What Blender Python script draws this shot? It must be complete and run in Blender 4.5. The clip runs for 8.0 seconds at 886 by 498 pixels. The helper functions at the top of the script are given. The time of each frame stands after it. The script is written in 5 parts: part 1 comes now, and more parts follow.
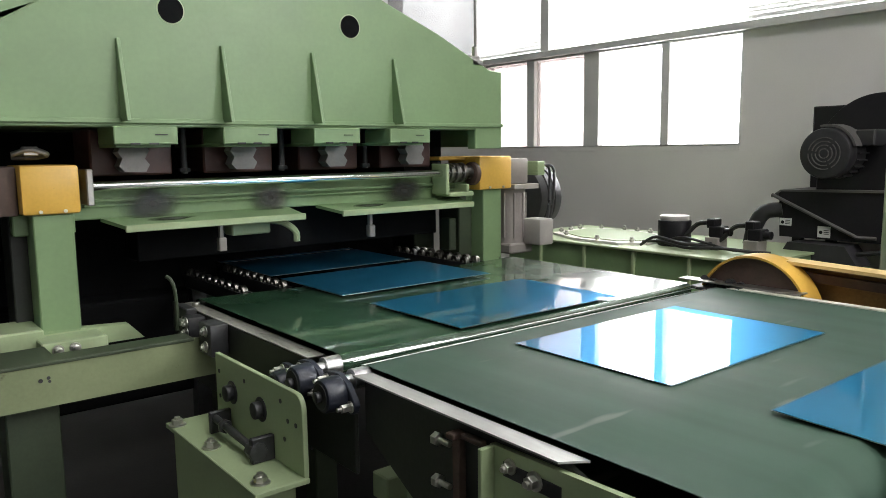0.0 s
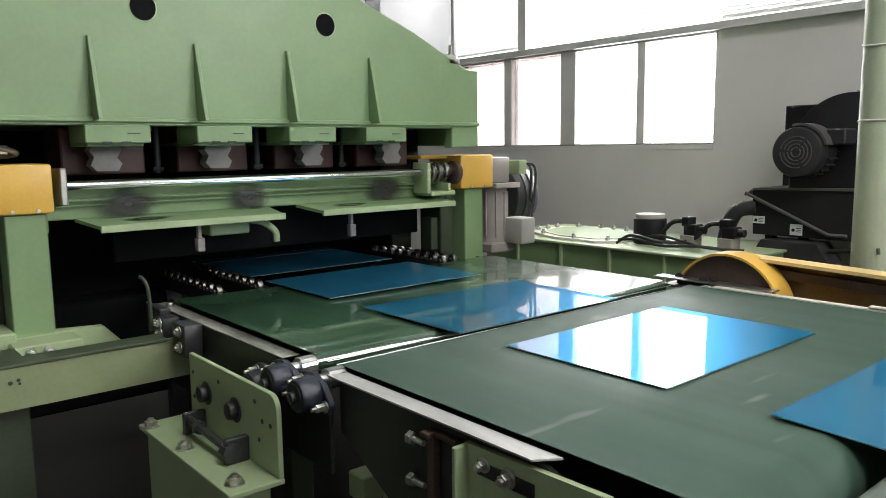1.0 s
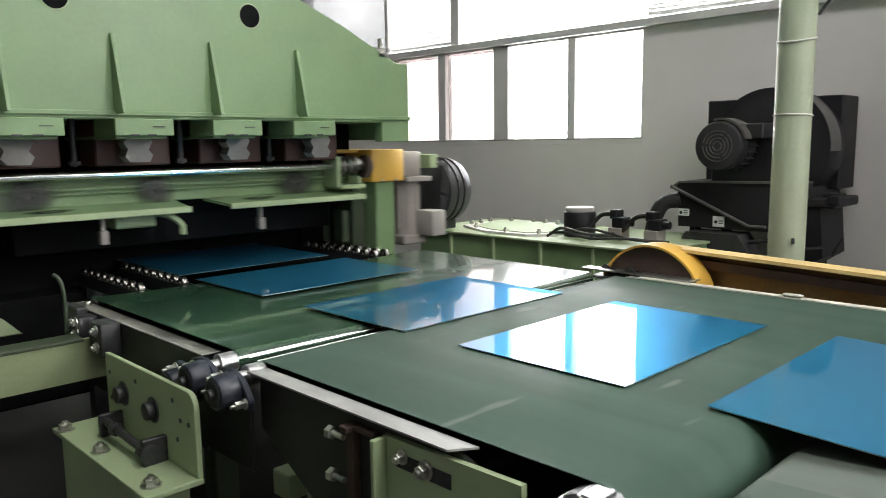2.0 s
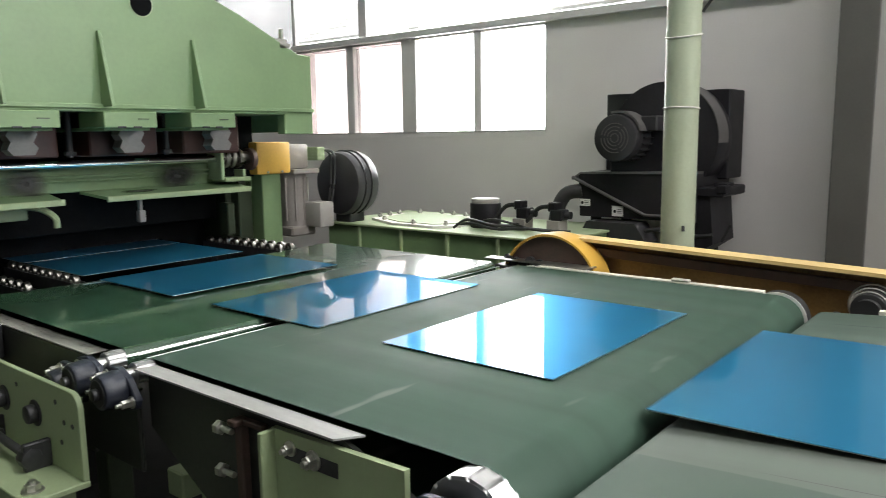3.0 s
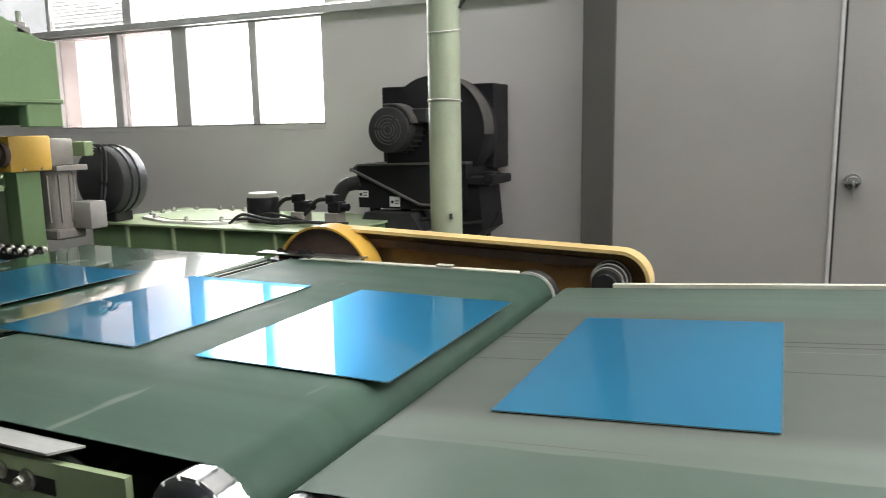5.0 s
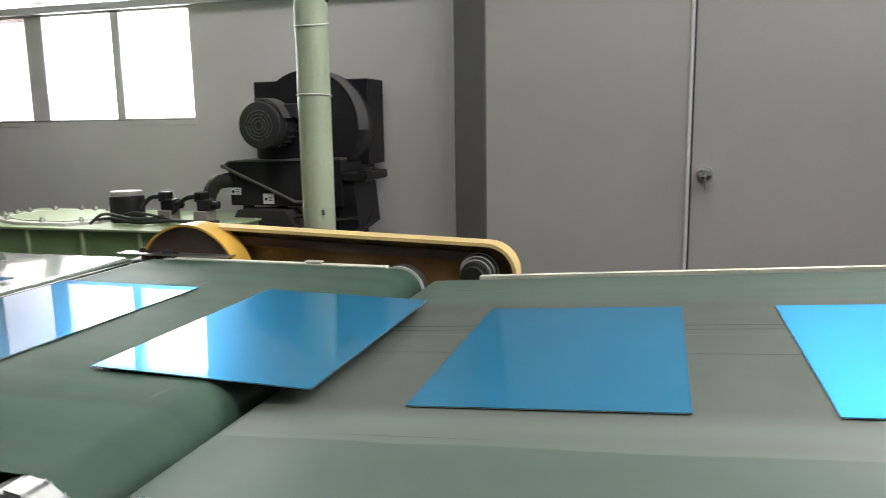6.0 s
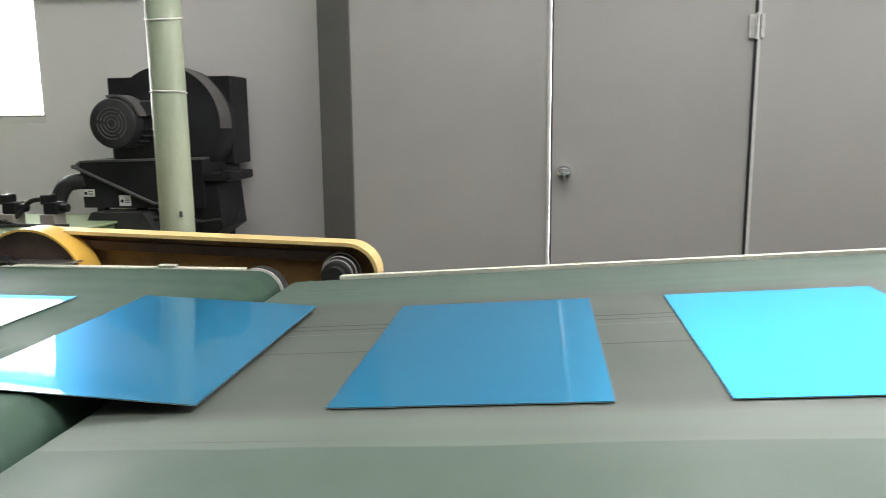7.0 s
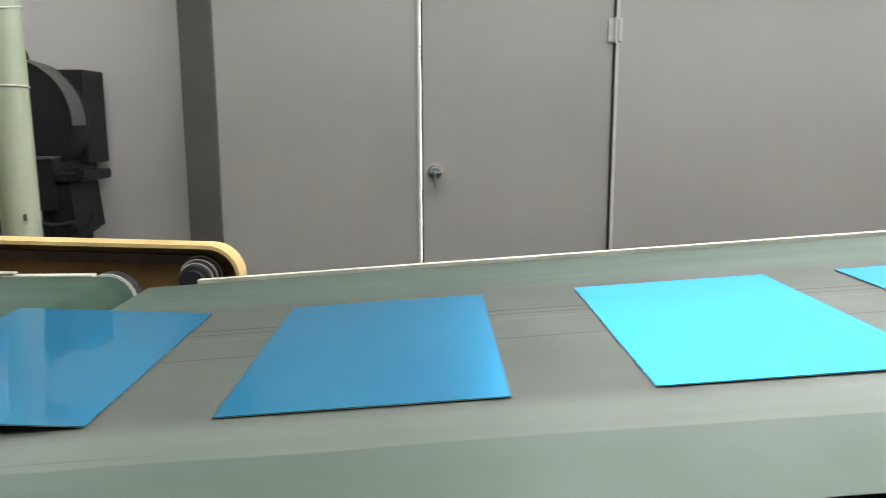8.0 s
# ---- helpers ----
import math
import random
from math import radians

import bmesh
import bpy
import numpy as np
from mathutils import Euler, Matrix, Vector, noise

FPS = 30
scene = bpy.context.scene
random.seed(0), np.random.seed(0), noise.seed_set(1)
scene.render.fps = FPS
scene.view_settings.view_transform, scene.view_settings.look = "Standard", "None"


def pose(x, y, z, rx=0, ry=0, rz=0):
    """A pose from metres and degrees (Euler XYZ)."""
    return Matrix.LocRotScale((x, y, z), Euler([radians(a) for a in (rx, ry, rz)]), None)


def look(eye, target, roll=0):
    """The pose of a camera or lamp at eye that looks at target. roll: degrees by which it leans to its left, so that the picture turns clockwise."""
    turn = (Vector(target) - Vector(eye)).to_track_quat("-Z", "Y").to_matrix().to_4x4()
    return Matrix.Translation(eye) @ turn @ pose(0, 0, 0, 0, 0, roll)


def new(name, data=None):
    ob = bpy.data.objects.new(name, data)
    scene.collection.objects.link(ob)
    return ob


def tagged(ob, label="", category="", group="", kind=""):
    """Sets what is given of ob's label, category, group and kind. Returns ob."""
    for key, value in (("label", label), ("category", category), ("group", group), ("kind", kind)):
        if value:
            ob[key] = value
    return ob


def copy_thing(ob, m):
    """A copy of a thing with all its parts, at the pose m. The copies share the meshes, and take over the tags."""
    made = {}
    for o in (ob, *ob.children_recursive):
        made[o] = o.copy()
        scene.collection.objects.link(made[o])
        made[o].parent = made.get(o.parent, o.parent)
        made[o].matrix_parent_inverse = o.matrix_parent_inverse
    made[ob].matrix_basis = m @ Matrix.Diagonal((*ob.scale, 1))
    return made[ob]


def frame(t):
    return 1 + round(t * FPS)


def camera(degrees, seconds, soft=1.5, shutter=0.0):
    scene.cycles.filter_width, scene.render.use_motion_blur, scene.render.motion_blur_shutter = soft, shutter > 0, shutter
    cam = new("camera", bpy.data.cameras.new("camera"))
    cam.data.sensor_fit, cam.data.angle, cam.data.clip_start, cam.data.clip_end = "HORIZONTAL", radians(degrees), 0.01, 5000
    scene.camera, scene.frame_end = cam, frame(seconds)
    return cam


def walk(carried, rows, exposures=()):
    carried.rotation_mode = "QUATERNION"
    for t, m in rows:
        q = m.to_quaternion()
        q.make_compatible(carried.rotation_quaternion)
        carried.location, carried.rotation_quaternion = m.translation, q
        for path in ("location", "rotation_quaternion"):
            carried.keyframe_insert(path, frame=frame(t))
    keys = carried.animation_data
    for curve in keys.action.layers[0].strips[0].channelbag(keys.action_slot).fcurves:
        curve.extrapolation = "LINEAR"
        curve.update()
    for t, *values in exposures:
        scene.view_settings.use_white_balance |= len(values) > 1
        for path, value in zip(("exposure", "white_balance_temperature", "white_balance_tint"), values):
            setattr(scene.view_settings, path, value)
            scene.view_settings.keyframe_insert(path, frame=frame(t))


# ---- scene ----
cam = camera(60.9, 8.0, soft=0.8, shutter=0.35)
PATH = [
    (0, (0.059, 0.023, 1.301), (1.296, 1.572, 1.038), -0.7),
    (0.5, (0.059, 0.025, 1.301), (1.309, 1.564, 1.036), -0.6),
    (1, (0.068, 0.016, 1.301), (1.347, 1.531, 1.034), -0.7),
    (2.3, (0.121, -0.028, 1.286), (1.551, 1.341, 1.002), -0.7),
    (2.5, (0.13, -0.043, 1.285), (1.586, 1.297, 0.996), -0.7),
    (3, (0.139, -0.065, 1.283), (1.67, 1.187, 0.986), -0.8),
    (3.5, (0.153, -0.088, 1.28), (1.762, 1.061, 0.98), -0.9),
    (4, (0.171, -0.113, 1.277), (1.847, 0.936, 0.972), -1.0),
    (4.5, (0.188, -0.143, 1.275), (1.927, 0.795, 0.963), -1.0),
    (6, (0.23, -0.248, 1.26), (2.123, 0.305, 0.93), -0.9),
    (6.5, (0.242, -0.291, 1.257), (2.172, 0.114, 0.926), -0.7),
    (7, (0.246, -0.333, 1.258), (2.2, -0.071, 0.923), -0.6),
    (7.5, (0.252, -0.365, 1.26), (2.218, -0.234, 0.919), -0.5),
    (8, (0.27, -0.411, 1.257), (2.241, -0.438, 0.917), -0.2),
]
walk(cam, [(t, look(eye, target, roll)) for t, eye, target, roll in PATH], exposures=((0, -0.05), (2.5, 0.07), (3.5, 0.15), (4.5, 0.21), (6, -0.02), (6.5, 0.10), (7, 0.25), (8, 0.23)))

# ---- world, lights ----
world = bpy.data.worlds.new("sky")
scene.world = world
world.use_nodes = True
_wn = world.node_tree.nodes
_bg = _wn["Background"]
_sky = _wn.new("ShaderNodeTexSky")
_sky.sky_type = "NISHITA"
_sky.sun_disc = False
_sky.sun_elevation, _sky.sun_rotation = radians(40), radians(200)
world.node_tree.links.new(_sky.outputs["Color"], _bg.inputs["Color"])
_bg.inputs["Strength"].default_value = 0.12


HALL_X0, HALL_X1, HALL_Y0, HALL_Y1, HALL_Z = -1.9, 4.02, -7.0, 10.4, 4.6
DOOR_X, JUT_Y = 3.695, 0.545


def unseen_light(eye, target, sx, sy, watts, colour=(1.0, 0.98, 0.95)):
    lamp = bpy.data.lights.new("unseen_light", "AREA")
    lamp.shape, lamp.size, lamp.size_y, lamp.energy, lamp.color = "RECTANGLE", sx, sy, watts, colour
    ob = new("unseen_light", lamp)
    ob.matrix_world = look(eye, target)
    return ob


# lamps at the unseen door-wall window, and added fill at gable and roof
unseen_light((DOOR_X + 0.10, -2.6, 3.0), (0, -2.6, 1.8), 4.0, 1.4, 112)
unseen_light((2.0, HALL_Y0 + 0.02, 3.0), (2.0, 0, 2.4), 2.8, 1.9, 66)
unseen_light((1.35, -1.9, HALL_Z - 0.02), (1.35, -1.91, 0), 1.1, 6.8, 158)

# ---- materials ----


def mat_new(name):
    m = bpy.data.materials.new(name)
    m.use_nodes = True
    return m, m.node_tree.nodes, m.node_tree.links, m.node_tree.nodes["Principled BSDF"]


def surface(name, colour, rough=0.5, metal=0.0, var=0.25, scale=6.0, bump=0.05, fine=90.0, wear=None, coat=0.0,
            stretch=(1, 1, 1), coat_rough=0.1, rough_var=0.15, spec=0.5):
    """Paint, metal or plaster: broad stains, fine grain, bump, and wear of another colour."""
    m, n, l, p = mat_new(name)
    tc = n.new("ShaderNodeTexCoord")
    mp = n.new("ShaderNodeMapping")
    mp.inputs["Scale"].default_value = stretch
    l.new(tc.outputs["Object"], mp.inputs["Vector"])
    big = n.new("ShaderNodeTexNoise")
    big.inputs["Scale"].default_value, big.inputs["Detail"].default_value = scale, 6
    small = n.new("ShaderNodeTexNoise")
    small.inputs["Scale"].default_value, small.inputs["Detail"].default_value = fine, 4
    for t in (big, small):
        l.new(mp.outputs["Vector"], t.inputs["Vector"])
    add = n.new("ShaderNodeMath")
    add.operation = "MULTIPLY_ADD"
    add.inputs[1].default_value = 0.35
    l.new(small.outputs["Fac"], add.inputs[0])
    l.new(big.outputs["Fac"], add.inputs[2])
    ramp = n.new("ShaderNodeMapRange")
    ramp.inputs["From Min"].default_value, ramp.inputs["From Max"].default_value = 0.45, 0.95
    ramp.inputs["To Min"].default_value, ramp.inputs["To Max"].default_value = 1 - var, 1 + var * 0.6
    l.new(add.outputs[0], ramp.inputs["Value"])
    mul = n.new("ShaderNodeMix")
    mul.data_type, mul.blend_type = "RGBA", "MULTIPLY"
    mul.inputs["Factor"].default_value = 1
    mul.inputs["A"].default_value = (*colour, 1)
    l.new(ramp.outputs["Result"], mul.inputs["B"])
    out = mul.outputs["Result"]
    if wear:
        wn = n.new("ShaderNodeTexNoise")
        wn.inputs["Scale"].default_value, wn.inputs["Detail"].default_value, wn.inputs["Roughness"].default_value = scale * 3.3, 8, 0.7
        l.new(tc.outputs["Object"], wn.inputs["Vector"])
        wr = n.new("ShaderNodeMapRange")
        wr.inputs["From Min"].default_value, wr.inputs["From Max"].default_value = 0.66, 0.72
        l.new(wn.outputs["Fac"], wr.inputs["Value"])
        mx = n.new("ShaderNodeMix")
        mx.data_type = "RGBA"
        l.new(wr.outputs["Result"], mx.inputs["Factor"])
        l.new(out, mx.inputs["A"])
        mx.inputs["B"].default_value = (*wear, 1)
        out = mx.outputs["Result"]
    l.new(out, p.inputs["Base Color"])
    rr = n.new("ShaderNodeMapRange")
    rr.inputs["From Min"].default_value, rr.inputs["From Max"].default_value = 0.3, 0.7
    rr.inputs["To Min"].default_value, rr.inputs["To Max"].default_value = max(0.02, rough * (1 - rough_var)), min(1, rough * (1 + rough_var))
    l.new(big.outputs["Fac"], rr.inputs["Value"])
    l.new(rr.outputs["Result"], p.inputs["Roughness"])
    p.inputs["Metallic"].default_value = metal
    p.inputs["Specular IOR Level"].default_value = spec
    p.inputs["Coat Weight"].default_value, p.inputs["Coat Roughness"].default_value = coat, coat_rough
    if bump:
        b = n.new("ShaderNodeBump")
        b.inputs["Strength"].default_value, b.inputs["Distance"].default_value = bump, 0.004
        l.new(small.outputs["Fac"], b.inputs["Height"])
        l.new(b.outputs["Normal"], p.inputs["Normal"])
    return m


GREEN = surface("green_machine_paint", (0.192, 0.294, 0.142), 0.42, var=0.14, scale=3, bump=0.04, wear=(0.16, 0.24, 0.13), fine=60)
GREEN_PALE = surface("pale_green_paint", (0.33, 0.41, 0.235), 0.45, var=0.12, scale=4, bump=0.04, wear=(0.25, 0.28, 0.18))
# green paint darkened for the shade under and behind the machines
GREEN_SHADED = surface("shade_darkened_green", (0.045, 0.062, 0.034), 0.5, var=0.35, scale=5, bump=0.08, wear=(0.06, 0.06, 0.04))
PIPE = surface("faded_green_pipe_paint", (0.41, 0.46, 0.33), 0.4, var=0.12, scale=5, bump=0.03)
YELLOW_PALE = surface("pale_yellow_rim_paint", (0.80, 0.58, 0.25), 0.45, var=0.15, scale=6, bump=0.04, wear=(0.5, 0.36, 0.16))
YELLOW = surface("yellow_guard_paint", (0.70, 0.42, 0.075), 0.4, var=0.15, scale=5, bump=0.04, wear=(0.35, 0.2, 0.05))
PLASTER = surface("grey_plaster", (0.75, 0.72, 0.70), 0.8, var=0.07, scale=1.4, bump=0.06, fine=120)
PANEL = surface("grey_door_panel_paint", (0.415, 0.402, 0.374), 0.55, var=0.10, scale=1.1, bump=0.03, fine=140)
# dark grey for the unseen west wall, to cut its bounce light
DIM_WALL = surface("bounce_cutting_grey", (0.10, 0.10, 0.095), 0.7, var=0.2, scale=1.5)
CEILING = surface("pale_ceiling", (0.7, 0.7, 0.68), 0.85, var=0.1, scale=1)
FLOOR = surface("oiled_concrete", (0.030, 0.029, 0.026), 0.55, var=0.4, scale=1.6, bump=0.15)
FRAME = surface("grey_window_frame", (0.68, 0.665, 0.65), 0.45, var=0.1, scale=6)
ALU = surface("aluminium", (0.68, 0.68, 0.68), 0.38, 1.0, var=0.2, scale=8, bump=0.03, stretch=(1, 0.1, 1))
CHROME = surface("chrome_shaft", (0.8, 0.8, 0.8), 0.14, 1.0, var=0.2, scale=7, bump=0.01, stretch=(0.3, 1, 1))
STEEL = surface("dull_steel", (0.45, 0.44, 0.42), 0.38, 1.0, var=0.3, scale=12, bump=0.06)
BOLT = surface("zinc_bolt", (0.66, 0.65, 0.6), 0.35, 1.0, var=0.3, scale=30, bump=0.05)
STEEL_DARK = surface("tarnished_steel", (0.24, 0.23, 0.21), 0.3, 1.0, var=0.3, scale=25, bump=0.04)
COLUMN = surface("dark_grey_column_paint", (0.105, 0.10, 0.09), 0.5, var=0.15, scale=3, bump=0.05)
# yellow browned for the guard's inner shade as well as its grime
SHADE_GRIME = surface("shaded_grimy_yellow", (0.25, 0.155, 0.062), 0.6, var=0.5, scale=6, bump=0.08, wear=(0.05, 0.03, 0.02))
DARK = surface("dark_oily_iron", (0.035, 0.036, 0.038), 0.45, var=0.5, scale=9, bump=0.1)
SIDE = surface("dark_painted_side_plate", (0.026, 0.029, 0.024), 0.42, var=0.5, scale=3.5, bump=0.06)
CAST = surface("blue_black_cast_iron", (0.019, 0.023, 0.036), 0.4, var=0.35, scale=14, bump=0.2)
BLACK = surface("black_blower_paint", (0.016, 0.015, 0.018), 0.5, var=0.4, scale=6, bump=0.05, spec=0.3)
MOTOR = surface("dark_grey_motor_paint", (0.040, 0.039, 0.042), 0.45, var=0.3, scale=8, bump=0.06)
DUSTY = surface("dusty_dark_metal", (0.115, 0.108, 0.105), 0.6, var=0.35, scale=12, bump=0.06)
GREY = surface("grey_gearbox_paint", (0.33, 0.30, 0.28), 0.45, var=0.15, scale=8, bump=0.05)
GREY_PALE = surface("pale_grey_box_paint", (0.42, 0.40, 0.375), 0.5, var=0.12, scale=9)
DIE = surface("dusty_grey_die_steel", (0.20, 0.19, 0.18), 0.5, var=0.25, scale=12, bump=0.06)
BROWN = surface("rusty_brown_iron", (0.085, 0.052, 0.041), 0.6, var=0.4, scale=10, bump=0.15)
REDBROWN = surface("dark_red_die_holder", (0.055, 0.018, 0.014), 0.5, var=0.4, scale=9, bump=0.06)
RUBBER = surface("black_rubber", (0.02, 0.02, 0.02), 0.6, var=0.3, scale=15, bump=0.05)
WHITE = surface("off_white_plastic", (0.72, 0.70, 0.66), 0.45, var=0.08, scale=9)
TRIM = surface("pale_metal_trim", (0.66, 0.65, 0.62), 0.5, var=0.15, scale=14, spec=0.3)
STRIP = surface("cream_edge_strip", (0.62, 0.60, 0.52), 0.5, var=0.25, scale=9, bump=0.08)
BLIND = surface("white_blind_slat", (0.82, 0.82, 0.80), 0.5, var=0.1, scale=9)
OLIVE = surface("dull_olive_green_paint", (0.20, 0.235, 0.125), 0.48, var=0.2, scale=4, bump=0.05, wear=(0.10, 0.11, 0.06))
# near-black that stands in for deep shade in holes and inside the press
SHADE_BLACK = surface("painted_shade_black", (0.008, 0.0085, 0.009), 0.85, var=0.4, scale=8, bump=0.05, spec=0.06)
FLANGE = surface("scuffed_pale_sheet_metal", (0.38, 0.385, 0.365), 0.5, 0.25, var=0.22, scale=9, bump=0.05, wear=(0.2, 0.2, 0.18), stretch=(1, 0.25, 1))
FLANGE_DIRTY = surface("oil_stained_bare_steel", (0.30, 0.30, 0.265), 0.5, 0.3, var=0.6, scale=13, bump=0.08, wear=(0.04, 0.04, 0.032), stretch=(1, 0.3, 1))
LABEL = surface("white_label", (0.75, 0.75, 0.73), 0.5, var=0.05, scale=30)


def belt_material(name, colour, rough, coat, scratches):
    """Green conveyor PVC with wear along its run."""
    m, n, l, p = mat_new(name)
    tc = n.new("ShaderNodeTexCoord")
    mp = n.new("ShaderNodeMapping")
    mp.inputs["Scale"].default_value = (9, 0.5, 1)
    l.new(tc.outputs["Object"], mp.inputs["Vector"])
    streak = n.new("ShaderNodeTexNoise")
    streak.inputs["Scale"].default_value, streak.inputs["Detail"].default_value = 1.5, 5
    l.new(mp.outputs["Vector"], streak.inputs["Vector"])
    grain = n.new("ShaderNodeTexNoise")
    grain.inputs["Scale"].default_value, grain.inputs["Detail"].default_value = 240, 3
    l.new(tc.outputs["Object"], grain.inputs["Vector"])
    cloud = n.new("ShaderNodeTexNoise")
    cloud.inputs["Scale"].default_value, cloud.inputs["Detail"].default_value = 3.2, 5
    l.new(tc.outputs["Object"], cloud.inputs["Vector"])
    s1 = n.new("ShaderNodeMath")
    s1.operation = "ADD"
    l.new(streak.outputs["Fac"], s1.inputs[0])
    l.new(cloud.outputs["Fac"], s1.inputs[1])
    rng = n.new("ShaderNodeMapRange")
    rng.inputs["From Min"].default_value, rng.inputs["From Max"].default_value = 0.7, 1.3
    rng.inputs["To Min"].default_value, rng.inputs["To Max"].default_value = 0.82, 1.16
    l.new(s1.outputs[0], rng.inputs["Value"])
    mul = n.new("ShaderNodeMix")
    mul.data_type, mul.blend_type = "RGBA", "MULTIPLY"
    mul.inputs["Factor"].default_value = 1
    mul.inputs["A"].default_value = (*colour, 1)
    l.new(rng.outputs["Result"], mul.inputs["B"])
    out = mul.outputs["Result"]
    if scratches:
        mp2 = n.new("ShaderNodeMapping")
        mp2.inputs["Scale"].default_value = (55, 0.9, 1)
        l.new(tc.outputs["Object"], mp2.inputs["Vector"])
        sc = n.new("ShaderNodeTexNoise")
        sc.inputs["Scale"].default_value, sc.inputs["Detail"].default_value = 1.0, 2
        l.new(mp2.outputs["Vector"], sc.inputs["Vector"])
        th = n.new("ShaderNodeMapRange")
        th.inputs["From Min"].default_value, th.inputs["From Max"].default_value = 0.735, 0.76
        l.new(sc.outputs["Fac"], th.inputs["Value"])
        mx = n.new("ShaderNodeMix")
        mx.data_type = "RGBA"
        l.new(th.outputs["Result"], mx.inputs["Factor"])
        l.new(out, mx.inputs["A"])
        mx.inputs["B"].default_value = (0.03, 0.04, 0.035, 1)
        out = mx.outputs["Result"]
    if not scratches and not coat:
        # pale streaks across the belt
        mp3 = n.new("ShaderNodeMapping")
        mp3.inputs["Scale"].default_value, mp3.inputs["Rotation"].default_value = (2.2, 11, 1), (0, 0, 0.35)
        l.new(tc.outputs["Object"], mp3.inputs["Vector"])
        pale_streak = n.new("ShaderNodeTexNoise")
        pale_streak.inputs["Scale"].default_value, pale_streak.inputs["Detail"].default_value = 1.3, 2
        l.new(mp3.outputs["Vector"], pale_streak.inputs["Vector"])
        rt = n.new("ShaderNodeMapRange")
        rt.interpolation_type = "SMOOTHSTEP"
        rt.inputs["From Min"].default_value, rt.inputs["From Max"].default_value = 0.66, 0.76
        rt.inputs["To Max"].default_value = 0.5
        l.new(pale_streak.outputs["Fac"], rt.inputs["Value"])
        rm = n.new("ShaderNodeMix")
        rm.data_type = "RGBA"
        l.new(rt.outputs["Result"], rm.inputs["Factor"])
        l.new(out, rm.inputs["A"])
        rm.inputs["B"].default_value = (0.15, 0.17, 0.145, 1)
        out = rm.outputs["Result"]
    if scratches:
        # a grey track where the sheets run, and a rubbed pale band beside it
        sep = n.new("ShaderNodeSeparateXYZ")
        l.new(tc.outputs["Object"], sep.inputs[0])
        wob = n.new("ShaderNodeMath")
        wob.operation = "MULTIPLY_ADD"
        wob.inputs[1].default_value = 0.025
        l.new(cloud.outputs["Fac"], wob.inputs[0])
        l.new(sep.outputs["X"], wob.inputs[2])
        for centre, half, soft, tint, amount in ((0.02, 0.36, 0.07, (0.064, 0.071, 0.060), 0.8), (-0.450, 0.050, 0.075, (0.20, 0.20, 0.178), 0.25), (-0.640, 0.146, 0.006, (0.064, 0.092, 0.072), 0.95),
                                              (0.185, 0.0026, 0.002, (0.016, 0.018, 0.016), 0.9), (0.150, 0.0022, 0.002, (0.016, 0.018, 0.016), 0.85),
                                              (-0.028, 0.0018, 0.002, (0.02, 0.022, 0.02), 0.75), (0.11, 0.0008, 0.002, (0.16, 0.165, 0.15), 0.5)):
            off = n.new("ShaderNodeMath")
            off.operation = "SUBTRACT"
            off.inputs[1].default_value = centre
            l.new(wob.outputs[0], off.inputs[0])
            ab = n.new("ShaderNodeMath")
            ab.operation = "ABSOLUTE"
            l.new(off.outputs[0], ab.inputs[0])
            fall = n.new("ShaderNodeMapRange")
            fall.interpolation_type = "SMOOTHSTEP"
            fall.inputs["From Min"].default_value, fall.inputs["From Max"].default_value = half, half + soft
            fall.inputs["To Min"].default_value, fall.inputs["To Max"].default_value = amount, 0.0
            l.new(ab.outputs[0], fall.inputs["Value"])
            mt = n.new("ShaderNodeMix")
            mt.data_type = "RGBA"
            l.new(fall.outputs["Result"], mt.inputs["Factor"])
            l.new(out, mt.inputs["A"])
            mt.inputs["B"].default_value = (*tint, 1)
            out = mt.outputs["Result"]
    l.new(out, p.inputs["Base Color"])
    rr = n.new("ShaderNodeMapRange")
    rr.inputs["From Min"].default_value, rr.inputs["From Max"].default_value = 0.3, 0.7
    rr.inputs["To Min"].default_value, rr.inputs["To Max"].default_value = rough * 0.85, rough * 1.15
    l.new(cloud.outputs["Fac"], rr.inputs["Value"])
    l.new(rr.outputs["Result"], p.inputs["Roughness"])
    p.inputs["Coat Weight"].default_value, p.inputs["Coat Roughness"].default_value = coat, 0.06
    p.inputs["Coat IOR"].default_value = 3.2
    p.inputs["Specular IOR Level"].default_value = 0.35 if coat else 0.22
    b = n.new("ShaderNodeBump")
    b.inputs["Strength"].default_value, b.inputs["Distance"].default_value = 0.05, 0.001
    l.new(grain.outputs["Fac"], b.inputs["Height"])
    l.new(b.outputs["Normal"], p.inputs["Normal"])
    return m


BELT_WET = belt_material("shiny_green_belt", (0.022, 0.062, 0.032), 0.32, 1.0, False)
BELT = belt_material("matt_green_belt", (0.034, 0.067, 0.046), 0.68, 0.0, False)
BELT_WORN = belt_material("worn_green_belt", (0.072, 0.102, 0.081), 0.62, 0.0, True)


